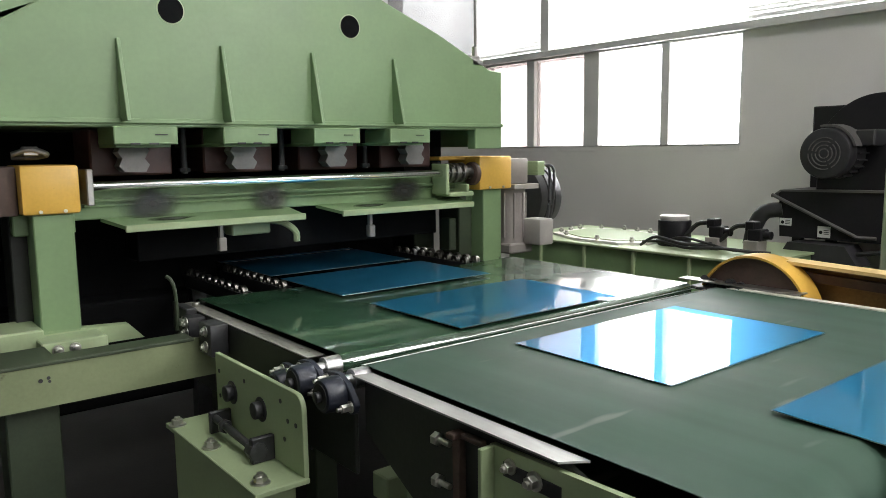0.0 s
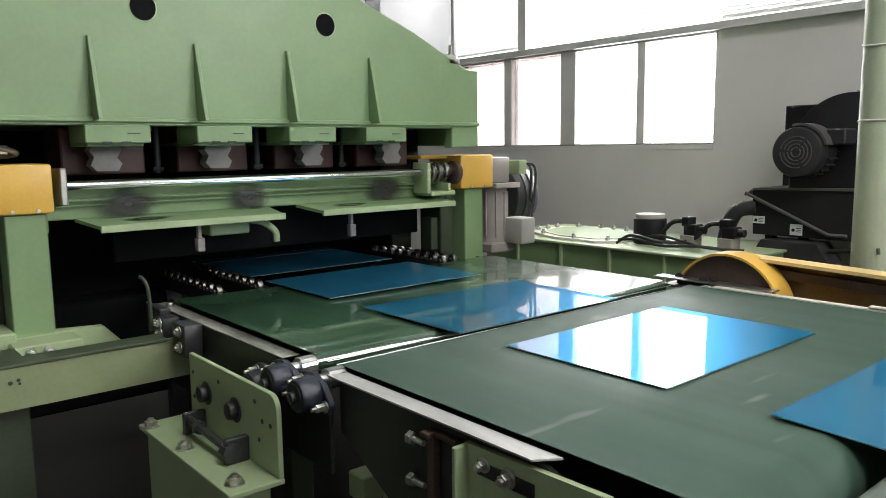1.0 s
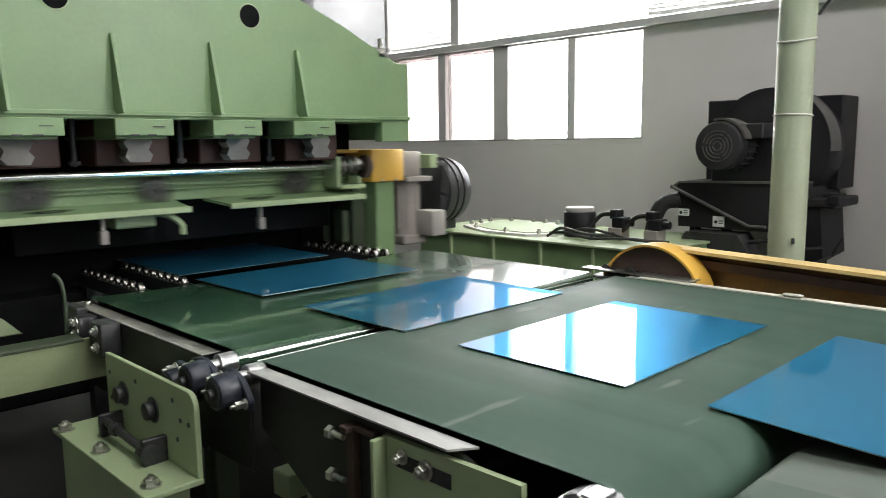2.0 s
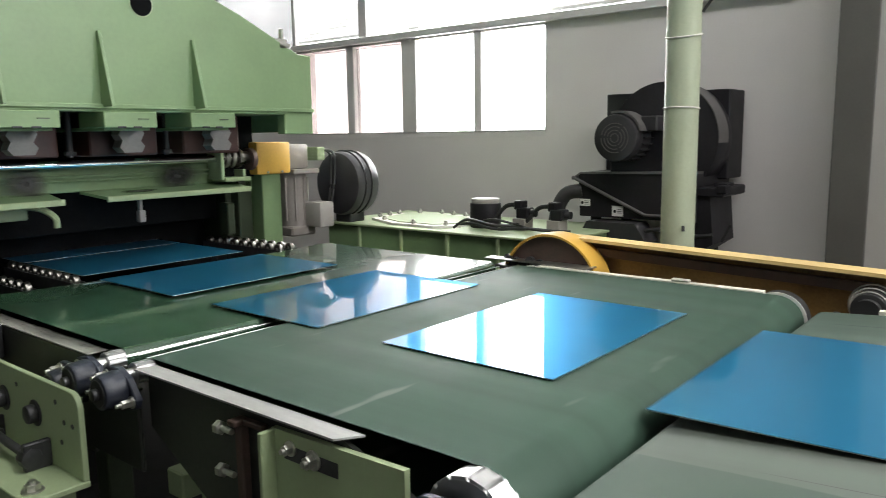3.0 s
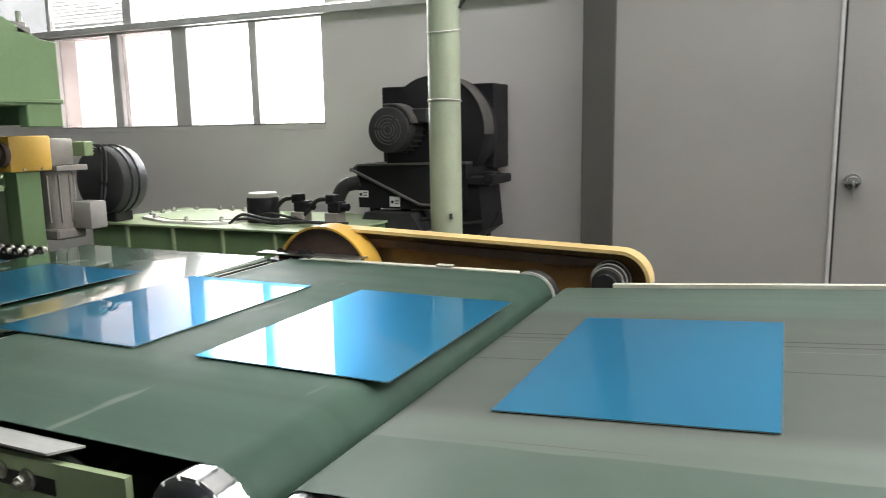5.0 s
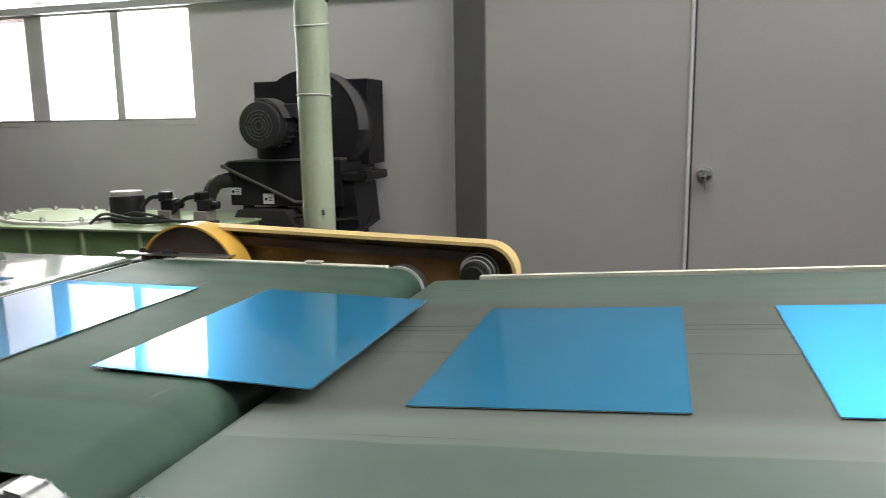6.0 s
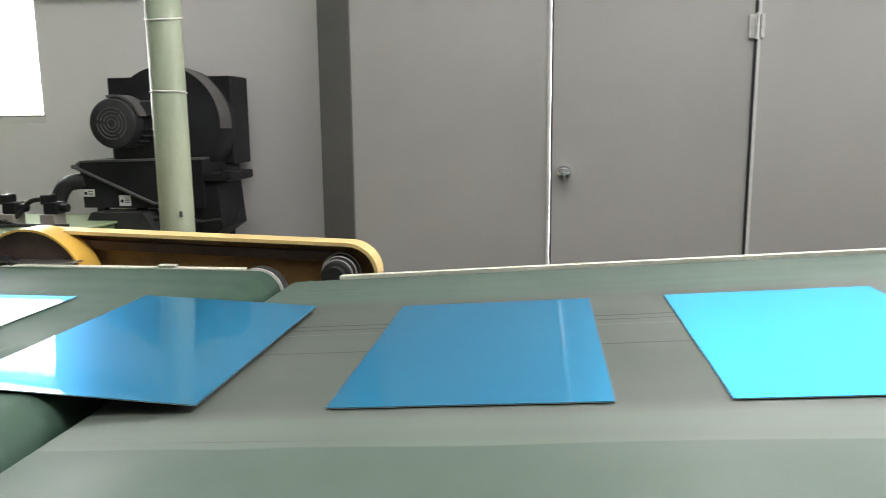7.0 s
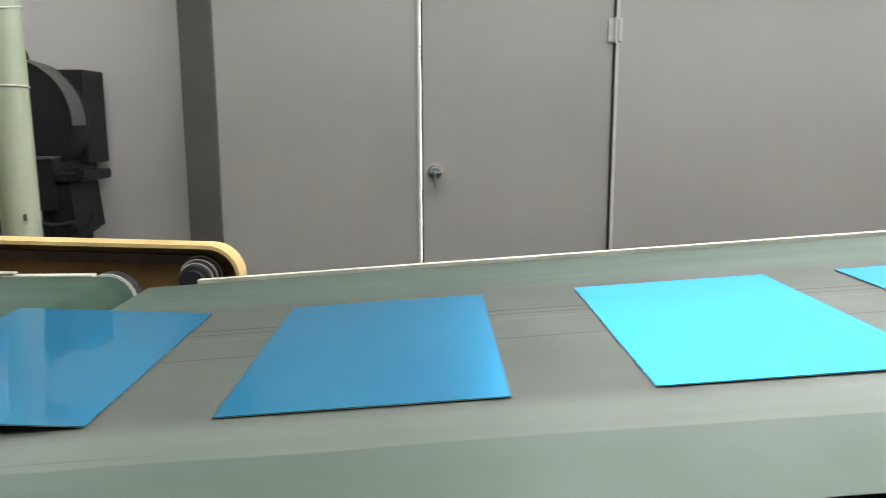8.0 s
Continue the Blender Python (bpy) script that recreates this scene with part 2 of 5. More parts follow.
def film_material():
    """Aluminium under a glossy blue protective film, brushed across the run."""
    m, n, l, p = mat_new("blue_film_on_aluminium")
    tc = n.new("ShaderNodeTexCoord")
    cloud = n.new("ShaderNodeTexNoise")
    cloud.inputs["Scale"].default_value, cloud.inputs["Detail"].default_value = 3, 4
    l.new(tc.outputs["Object"], cloud.inputs["Vector"])
    ramp = n.new("ShaderNodeMix")
    ramp.data_type = "RGBA"
    ramp.inputs["A"].default_value = (0.026, 0.182, 0.335, 1)
    ramp.inputs["B"].default_value = (0.034, 0.228, 0.395, 1)
    l.new(cloud.outputs["Fac"], ramp.inputs["Factor"])
    l.new(ramp.outputs["Result"], p.inputs["Base Color"])
    p.inputs["Metallic"].default_value = 0.7
    p.inputs["Roughness"].default_value = 0.40
    p.inputs["Anisotropic"].default_value = 0.8
    val = n.new("ShaderNodeCombineXYZ")
    val.inputs[0].default_value = 1.0
    l.new(val.outputs[0], p.inputs["Tangent"])
    p.inputs["Coat Weight"].default_value, p.inputs["Coat Roughness"].default_value = 0.75, 0.025
    p.inputs["Coat IOR"].default_value = 1.46
    p.inputs["Specular Tint"].default_value = (0.12, 0.62, 1.0, 1)
    wav = n.new("ShaderNodeTexNoise")
    wav.inputs["Scale"].default_value, wav.inputs["Detail"].default_value = 5, 1
    l.new(tc.outputs["Object"], wav.inputs["Vector"])
    b = n.new("ShaderNodeBump")
    b.inputs["Strength"].default_value, b.inputs["Distance"].default_value = 0.06, 0.003
    l.new(wav.outputs["Fac"], b.inputs["Height"])
    l.new(b.outputs["Normal"], p.inputs["Coat Normal"])
    return m


FILM = film_material()
EDGE = surface("bare_sheet_edge", (0.75, 0.77, 0.78), 0.35, 1.0, var=0.1, scale=20)


def glass_material(name, colour, dirt=None, scale=2.0):
    """Frosted glass or film; dirt is the tint of its cloudy patches."""
    m, n, l, p = mat_new(name)
    p.inputs["Base Color"].default_value = (*colour, 1)
    if dirt:
        tc = n.new("ShaderNodeTexCoord")
        cloud = n.new("ShaderNodeTexNoise")
        cloud.inputs["Scale"].default_value, cloud.inputs["Detail"].default_value = scale, 5
        l.new(tc.outputs["Object"], cloud.inputs["Vector"])
        amount = n.new("ShaderNodeMapRange")
        amount.inputs["From Min"].default_value, amount.inputs["From Max"].default_value = 0.35, 0.65
        l.new(cloud.outputs["Fac"], amount.inputs["Value"])
        mx = n.new("ShaderNodeMix")
        mx.data_type = "RGBA"
        mx.inputs["A"].default_value, mx.inputs["B"].default_value = (*colour, 1), (*dirt, 1)
        l.new(amount.outputs["Result"], mx.inputs["Factor"])
        l.new(mx.outputs["Result"], p.inputs["Base Color"])
    p.inputs["Transmission Weight"].default_value = 1.0
    p.inputs["Roughness"].default_value = 0.12
    p.inputs["IOR"].default_value = 1.2
    return m


def grease_material():
    """A black grease smear that fades out at its rim."""
    m, n, l, p = mat_new("black_grease_smear")
    p.inputs["Base Color"].default_value = (0.018, 0.02, 0.015, 1)
    p.inputs["Roughness"].default_value = 0.4
    tc = n.new("ShaderNodeTexCoord")
    sub = n.new("ShaderNodeVectorMath")
    sub.operation = "SUBTRACT"
    sub.inputs[1].default_value = (0.5, 0.5, 0.5)
    l.new(tc.outputs["Generated"], sub.inputs[0])
    mul = n.new("ShaderNodeVectorMath")
    mul.operation = "MULTIPLY"
    mul.inputs[1].default_value = (1, 0, 1)
    l.new(sub.outputs[0], mul.inputs[0])
    ln = n.new("ShaderNodeVectorMath")
    ln.operation = "LENGTH"
    l.new(mul.outputs[0], ln.inputs[0])
    noi = n.new("ShaderNodeTexNoise")
    noi.inputs["Scale"].default_value = 14
    l.new(tc.outputs["Object"], noi.inputs["Vector"])
    ad = n.new("ShaderNodeMath")
    ad.operation = "MULTIPLY_ADD"
    ad.inputs[1].default_value = 0.24
    l.new(noi.outputs["Fac"], ad.inputs[0])
    l.new(ln.outputs["Value"], ad.inputs[2])
    r = n.new("ShaderNodeMapRange")
    r.interpolation_type = "SMOOTHSTEP"
    r.inputs["From Min"].default_value, r.inputs["From Max"].default_value = 0.12, 0.60
    r.inputs["To Min"].default_value, r.inputs["To Max"].default_value = 0.9, 0.0
    l.new(ad.outputs[0], r.inputs["Value"])
    l.new(r.outputs["Result"], p.inputs["Alpha"])
    return m


GREASE = grease_material()
GLASS = glass_material("frosted_window_glass", (0.95, 0.96, 0.97))
GLASS_DUSTY = glass_material("dusty_pinkish_glass", (0.20, 0.172, 0.167), (0.10, 0.086, 0.083), 1.6)
PLASTIC = glass_material("cloudy_plastic_sheet", (0.050, 0.050, 0.050), (0.026, 0.0265, 0.027), 1.1)


def daylight_backdrop(strength):
    m, n, l, p = mat_new("bright_overcast_daylight")
    tc = n.new("ShaderNodeTexCoord")
    cloud = n.new("ShaderNodeTexNoise")
    cloud.inputs["Scale"].default_value = 1.2
    l.new(tc.outputs["Object"], cloud.inputs["Vector"])
    mx = n.new("ShaderNodeMix")
    mx.data_type = "RGBA"
    mx.inputs["A"].default_value = (0.92, 0.96, 1, 1)
    mx.inputs["B"].default_value = (1, 0.99, 0.96, 1)
    l.new(cloud.outputs["Fac"], mx.inputs["Factor"])
    l.new(mx.outputs["Result"], p.inputs["Emission Color"])
    p.inputs["Emission Strength"].default_value = strength
    p.inputs["Base Color"].default_value = (0.8, 0.8, 0.8, 1)
    return m


DAYLIGHT = daylight_backdrop(15.0)

# ---- mesh helpers ----


def bx(bm, x0, x1, y0, y1, z0, z1, bev=0.0, seg=1):
    made = bmesh.ops.create_cube(bm, size=1.0)["verts"]
    for v in made:
        v.co = Vector((x0 + (v.co.x + 0.5) * (x1 - x0), y0 + (v.co.y + 0.5) * (y1 - y0), z0 + (v.co.z + 0.5) * (z1 - z0)))
    if bev:
        edges = list({e for v in made for e in v.link_edges})
        bmesh.ops.bevel(bm, geom=edges, offset=bev, segments=seg, affect="EDGES", profile=0.5)
    return bm


def rod(bm, a, b, r, seg=20, r2=None, bev=0.0):
    a, b = Vector(a), Vector(b)
    d = b - a
    m = Matrix.Translation((a + b) / 2) @ d.to_track_quat("Z", "Y").to_matrix().to_4x4()
    made = bmesh.ops.create_cone(bm, cap_ends=True, segments=seg, radius1=r, radius2=r if r2 is None else r2, depth=d.length, matrix=m)["verts"]
    if bev:
        caps = {e for v in made for f in v.link_faces if len(f.verts) == seg for e in f.edges}
        bmesh.ops.bevel(bm, geom=list(caps), offset=bev, segments=2, affect="EDGES", profile=0.5)
    return bm


def prism(bm, pts, axis, a, b):
    """Extrude a polygon: axis x takes (y, z), y takes (x, z), z takes (x, y)."""
    def at(p, h):
        return {"x": (h, p[0], p[1]), "y": (p[0], h, p[1]), "z": (p[0], p[1], h)}[axis]
    lo = [bm.verts.new(at(p, a)) for p in pts]
    hi = [bm.verts.new(at(p, b)) for p in pts]
    bm.faces.new(lo)
    bm.faces.new(hi[::-1])
    for i in range(len(pts)):
        j = (i + 1) % len(pts)
        bm.faces.new((lo[j], lo[i], hi[i], hi[j]))
    bmesh.ops.recalc_face_normals(bm, faces=bm.faces)
    return bm


def tube(bm, pts, r, seg=8):
    """A round bent bar or cable through the points."""
    pts = [Vector(p) for p in pts]
    rings = []
    up = Vector((0.13, 0.21, 1)).normalized()
    for i, p in enumerate(pts):
        d = (pts[min(i + 1, len(pts) - 1)] - pts[max(i - 1, 0)]).normalized()
        u = d.cross(up).normalized() if abs(d.dot(up)) < 0.98 else d.cross(Vector((1, 0, 0))).normalized()
        w = d.cross(u)
        rings.append([bm.verts.new(p + r * (math.cos(k * math.tau / seg) * u + math.sin(k * math.tau / seg) * w)) for k in range(seg)])
    for a, b in zip(rings, rings[1:]):
        for k in range(seg):
            bm.faces.new((a[k], a[(k + 1) % seg], b[(k + 1) % seg], b[k]))
    bm.faces.new(rings[0][::-1])
    bm.faces.new(rings[-1])
    bmesh.ops.recalc_face_normals(bm, faces=bm.faces)
    return bm


def arc_pts(p, steps=6):
    """A smooth line through the points (Catmull-Rom)."""
    p = [Vector(q) for q in p]
    p = [p[0] * 2 - p[1], *p, p[-1] * 2 - p[-2]]
    out = []
    for i in range(1, len(p) - 2):
        for k in range(steps):
            t = k / steps
            out.append(0.5 * ((2 * p[i]) + (p[i + 1] - p[i - 1]) * t + (2 * p[i - 1] - 5 * p[i] + 4 * p[i + 1] - p[i + 2]) * t * t
                              + (3 * p[i] - p[i - 1] - 3 * p[i + 1] + p[i + 2]) * t ** 3))
    return out + [p[-2]]


def root_of(ob):
    while ob.parent:
        ob = ob.parent
    return ob


def link_mesh(name, bm, material, origin=(0, 0, 0)):
    bmesh.ops.translate(bm, verts=bm.verts, vec=-Vector(origin))
    me = bpy.data.meshes.new(name)
    bm.to_mesh(me)
    bm.free()
    me.materials.append(material)
    for poly in me.polygons:
        poly.use_smooth = True
    me.set_sharp_from_angle(angle=radians(32))
    return new(name, me)


def thing(name, at, label, category, group=""):
    ob = new(name)
    ob.empty_display_size = 0.05
    ob.location = at
    return tagged(ob, label, category, group)


def part(name, bm, material, parent, label=""):
    ob = link_mesh(name, bm, material, root_of(parent).location)
    ob.parent = parent
    return tagged(ob, label)


def solo(name, bm, material, at, label, category, group="", kind=""):
    ob = link_mesh(name, bm, material, at)
    ob.location = at
    return tagged(ob, label, category, group, kind)


def B():
    return bmesh.new()


def hexbolt(bm, p, axis, r=0.011, h=0.01):
    """A hexagon head with a washer and the stub of its shank."""
    p, a = Vector(p), Vector(axis).normalized()
    rod(bm, p, p + a * 0.003, r * 1.45, 16)
    rod(bm, p + a * 0.003, p + a * (0.003 + h), r, 6, bev=0.0012)
    rod(bm, p + a * (0.003 + h), p + a * (0.003 + h * 1.5), r * 0.5, 10)
    return bm


def bolts(parent, places, axis, r=0.011, h=0.01, label=""):
    for p in places:
        part("bolt", hexbolt(B(), p, axis, r, h), BOLT, parent, label)


# ---- the hall ----
T = 0.22


def hall():
    floor = B()
    bx(floor, HALL_X0 - 0.3, 4.4, HALL_Y0 - 0.3, HALL_Y1 + 0.3, -0.2, 0)
    solo("floor", floor, FLOOR, (0, 0, 0), "oil-stained dark concrete workshop floor", "floor", kind="structure")
    # ceiling out of view; its slot surrounds the added roof lamp
    ceil = B()
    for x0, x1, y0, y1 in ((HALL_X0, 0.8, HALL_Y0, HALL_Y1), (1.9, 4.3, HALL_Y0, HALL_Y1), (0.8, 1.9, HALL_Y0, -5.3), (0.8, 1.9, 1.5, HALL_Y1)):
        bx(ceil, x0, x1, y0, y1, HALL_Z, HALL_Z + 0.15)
    solo("ceiling", ceil, CEILING, (0, 0, HALL_Z), "pale unseen ceiling with an added roof opening", "ceiling", kind="structure")

    # long wall with the windows
    w = B()
    x0, x1 = HALL_X1, HALL_X1 + T
    low, high = (1.303, 1.925), (1.965, 2.90)
    yl0, yl1, yh0, yh1 = 2.310, 4.56, 1.10, 5.80
    bx(w, x0, x1, JUT_Y + 0.01, HALL_Y1, 0, low[0])
    bx(w, x0, x1, JUT_Y + 0.01, yl0, low[0], high[0])
    bx(w, x0, x1, yl1, HALL_Y1, low[0], high[0])
    bx(w, x0, x1, yl0, yl1, low[1], high[0])
    bx(w, x0, x1, JUT_Y + 0.01, yh0, high[0], high[1])
    bx(w, x0, x1, yh1, HALL_Y1, high[0], high[1])
    bx(w, x0, x1, JUT_Y + 0.01, HALL_Y1, high[1], HALL_Z)
    solo("wall_east", w, PLASTER, (x0, 0, 0), "grey plastered wall with a band of windows", "wall", kind="structure")

    # wall with the doors, a high window over them
    w = B()
    x0, x1 = DOOR_X, DOOR_X + T
    dy0, dy1 = -1.222, -0.358
    bx(w, x0, x1, dy1, JUT_Y, 0, 2.25)
    bx(w, x0, x1, HALL_Y0, dy0, 0, 2.25)
    bx(w, x0, x1, dy0, dy1, 2.10, 2.25)
    bx(w, x0, x1, -0.6, JUT_Y, 2.25, HALL_Z)
    bx(w, x0, x1, HALL_Y0, -4.6, 2.25, HALL_Z)
    bx(w, x0, x1, -4.6, -0.6, 3.75, HALL_Z)
    solo("wall_doors", w, PANEL, (x0, 0, 0), "grey panelled wall around a flush door", "wall", kind="structure")
    col = B()
    bx(col, DOOR_X - 0.012, HALL_X1 + 0.05, JUT_Y, JUT_Y + 0.150, 0, HALL_Z, 0.004)
    solo("trim_column", col, COLUMN, (DOOR_X, JUT_Y, 0), "dark grey painted steel column at the wall's end", "column", kind="structure")
    # closing walls; the west one is out of view and dark to weaken bounce
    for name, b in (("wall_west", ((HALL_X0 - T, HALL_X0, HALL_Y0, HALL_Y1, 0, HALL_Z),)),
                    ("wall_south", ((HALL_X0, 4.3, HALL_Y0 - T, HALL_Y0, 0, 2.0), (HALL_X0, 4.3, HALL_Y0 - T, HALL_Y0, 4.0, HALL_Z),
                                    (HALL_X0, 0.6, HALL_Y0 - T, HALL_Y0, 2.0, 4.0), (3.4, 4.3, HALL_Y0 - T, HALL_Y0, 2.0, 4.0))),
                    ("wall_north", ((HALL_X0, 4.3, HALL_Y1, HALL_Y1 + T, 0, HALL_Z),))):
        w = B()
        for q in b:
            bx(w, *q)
        solo(name, w, DIM_WALL if name == "wall_west" else PLASTER, (b[0][0], b[0][2], 0), "plain workshop wall closing the hall", "wall", kind="structure")

    # door leaf, trims, knob and hinge
    d = thing("door_1", (DOOR_X, -0.79, 0), "closed flush grey door with a round steel knob", "door")
    d["kind"] = "structure"
    leaf = B()
    bx(leaf, DOOR_X + 0.004, DOOR_X + 0.05, dy0 + 0.004, dy1 - 0.004, 0.01, 2.098, 0.002)
    leaf = part("door_leaf", leaf, PANEL, d)
    knob = B()
    ky, kz = -0.424, 1.023
    rod(knob, (DOOR_X + 0.004, ky, kz), (DOOR_X - 0.008, ky, kz), 0.033, 28, bev=0.003)
    rod(knob, (DOOR_X - 0.008, ky, kz), (DOOR_X - 0.035, ky, kz), 0.013, 18)
    rod(knob, (DOOR_X - 0.030, ky, kz), (DOOR_X - 0.062, ky, kz), 0.026, 24, bev=0.008)
    knob = part("door_knob", knob, CHROME, d, "round steel knob")
    key = B()
    bx(key, DOOR_X - 0.09, DOOR_X - 0.062, ky - 0.002, ky + 0.002, kz - 0.006, kz + 0.006, 0.001)
    bx(key, DOOR_X - 0.092, DOOR_X - 0.086, ky - 0.004, ky + 0.004, kz - 0.062, kz - 0.006, 0.001)
    part("key", key, STEEL, knob, "key hanging in the lock")
    hinge = B()
    bx(hinge, DOOR_X - 0.006, DOOR_X + 0.002, dy0 - 0.030, dy0 + 0.032, 1.59, 1.69, 0.002)
    rod(hinge, (DOOR_X - 0.011, dy0, 1.585), (DOOR_X - 0.011, dy0, 1.695), 0.008, 14)
    for k in range(3):
        for sgn in (-1, 1):
            rod(hinge, (DOOR_X - 0.006, dy0 + sgn * 0.02, 1.605 + 0.035 * k), (DOOR_X - 0.009, dy0 + sgn * 0.02, 1.605 + 0.035 * k), 0.004, 8)
    part("hinge", hinge, TRIM, d, "pale metal butt hinge")
    for ya, yb, ga, gb in ((dy1 - 0.003, dy1 + 0.012, dy1 - 0.012, dy1 - 0.0035), (dy0 - 0.016, dy0 - 0.002, dy0 - 0.0015, dy0 + 0.009)):
        t = B()
        bx(t, DOOR_X - 0.006, DOOR_X + 0.002, ya, yb, 0, 2.11, 0.002)
        solo("trim", t, TRIM, (DOOR_X, ya, 0), "narrow pale metal door trim", "trim", kind="structure")
        t = B()
        bx(t, DOOR_X - 0.002, DOOR_X + 0.006, ga, gb, 0, 2.10)
        solo("trim_seal", t, RUBBER, (DOOR_X, ga, 0), "black rubber door seal", "seal", kind="structure")

    # outside
    for name, b, lab in (("backdrop_east", (4.9, 4.95, -6.5, 7.5, 0.3, 5.2), "bright white daylight outside the windows"),):
        o = B()
        bx(o, *b)
        solo(name, o, DAYLIGHT, (b[0], b[2], b[4]), lab, "backdrop", kind="structure")

    # low windows: four panes in a grey frame, sill and mullions
    wx = HALL_X1 + 0.02
    win = thing("window_1", (wx, 3.4, low[0]), "grey-framed window of four frosted panes", "window")
    win["kind"] = "structure"
    fr = B()
    for ya, yb in ((2.310, 2.318), (2.778, 2.838), (3.318, 3.448), (3.908, 3.985), (4.50, 4.56)):
        bx(fr, wx - 0.025, wx + 0.05, ya, yb, low[0], low[1], 0.004)
    bx(fr, wx - 0.025, wx + 0.05, 2.310, 4.56, low[0], low[0] + 0.010, 0.003)
    bx(fr, wx - 0.025, wx + 0.05, 2.310, 4.56, low[1] - 0.012, low[1], 0.003)
    part("window_frame", fr, FRAME, win)
    sill = B()
    bx(sill, wx - 0.0225, wx + 0.02, 2.31, 4.60, low[0] - 0.030, low[0] - 0.002, 0.001)
    part("window_sill", sill, PLASTER, win)
    for ya, yb, glass in ((2.318, 2.778, GLASS), (2.838, 3.318, GLASS), (3.448, 3.908, GLASS_DUSTY), (3.985, 4.50, GLASS_DUSTY)):
        g = B()
        bx(g, wx + 0.01, wx + 0.016, ya, yb, low[0] + 0.010, low[1] - 0.012)
        part("pane", g, glass, win).visible_shadow = False

    # steel ledge between the window bands
    ledge = B()
    bx(ledge, HALL_X1 - 0.05, HALL_X1 - 0.002, 0.95, 4.75, 1.926, 1.934, 0.001)
    bx(ledge, HALL_X1 - 0.05, HALL_X1 - 0.042, 0.95, 4.75, 1.934, 1.966, 0.001)
    solo("trim_ledge", ledge, FRAME, (HALL_X1, 2.5, 1.93), "grey steel angle ledge along the windows", "ledge", kind="structure")

    # high windows with slatted blinds
    win = thing("window_2", (wx, 2.5, high[0]), "high window band with partly drawn slatted blinds", "window")
    win["kind"] = "structure"
    fr = B()
    for ya, yb in ((1.10, 1.135), (3.765, 3.845), (4.525, 4.56)):
        bx(fr, wx - 0.03, wx + 0.05, ya, yb, high[0], high[1], 0.004)
    bx(fr, wx - 0.025, wx + 0.05, 1.10, 4.56, high[0], high[0] + 0.012, 0.003)
    bx(fr, wx - 0.025, wx + 0.05, 1.10, 4.56, high[1] - 0.03, high[1], 0.003)
    part("window_frame", fr, FRAME, win)
    for ya, yb in ((1.135, 3.765), (3.845, 4.525)):
        g = B()
        bx(g, wx + 0.03, wx + 0.036, ya, yb, high[0] + 0.012, high[1] - 0.03)
        part("pane", g, GLASS, win).visible_shadow = False
    g = B()
    bx(g, wx + 0.03, wx + 0.036, 4.56, 5.80, high[0], high[1])
    part("plastic_sheet", g, PLASTIC, win, "cloudy white plastic sheet over the opening").visible_shadow = False
    rnd = random.Random(4)
    for ya, yb in ((3.85, 4.52), (3.30, 3.405), (2.785, 2.83), (1.14, 2.30)):
        bl = B()
        z = high[0] + 0.02
        while z < high[1] - 0.05:
            lean = rnd.uniform(-0.0013, 0.0006)
            n = max(1, round((yb - ya) / 0.09))
            for q in range(n):
                sag = rnd.uniform(-0.0004, 0.0004)
                prism(bl, ((wx + 0.008, z + sag), (wx - 0.008, z + 0.0207 + lean + sag), (wx - 0.0072, z + 0.0213 + lean + sag), (wx + 0.0088, z + 0.0008 + sag)), "y",
                      ya + (yb - ya) * q / n, ya + (yb - ya) * (q + 1) / n)
            z += 0.023
        tagged(part("blind", bl, BLIND, win, "white slatted blind"), kind="stuff")

    # high window over the doors
    win = thing("window_3", (DOOR_X, -2.6, 2.25), "high frosted window over the door wall", "window")
    win["kind"] = "structure"
    fr = B()
    for ya, yb in ((-4.6, -4.55), (-2.63, -2.57), (-0.65, -0.6)):
        bx(fr, DOOR_X + 0.0, DOOR_X + 0.08, ya, yb, 2.25, 3.75, 0.004)
    part("window_frame", fr, FRAME, win)
    for ya, yb in ((-4.55, -2.63), (-2.57, -0.65)):
        g = B()
        bx(g, DOOR_X + 0.03, DOOR_X + 0.036, ya, yb, 2.25, 3.75)
        part("pane", g, GLASS, win).visible_shadow = False

    # gable window added behind the view to carry fill light
    win = thing("unseen_gable_window", (2.0, HALL_Y0, 2.0), "added gable window that lights the hall from out of view", "window")
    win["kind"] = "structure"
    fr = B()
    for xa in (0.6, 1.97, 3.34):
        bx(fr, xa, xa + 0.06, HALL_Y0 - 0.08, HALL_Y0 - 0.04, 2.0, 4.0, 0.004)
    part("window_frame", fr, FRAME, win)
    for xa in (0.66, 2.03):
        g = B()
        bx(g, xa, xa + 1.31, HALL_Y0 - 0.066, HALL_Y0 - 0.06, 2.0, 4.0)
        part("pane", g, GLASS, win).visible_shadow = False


hall()

# ---- conveyors ----
BX0, BX1, BZ = 0.987, 2.470, 0.80
RR = 0.056
NOSE = 0.025
OUT_Y = 1.582
MID_Y, RR_MID = 0.478, 0.078
SLOPE = 0.066
B3Y, B3Z, B3R = 0.424, 0.7668, 0.032


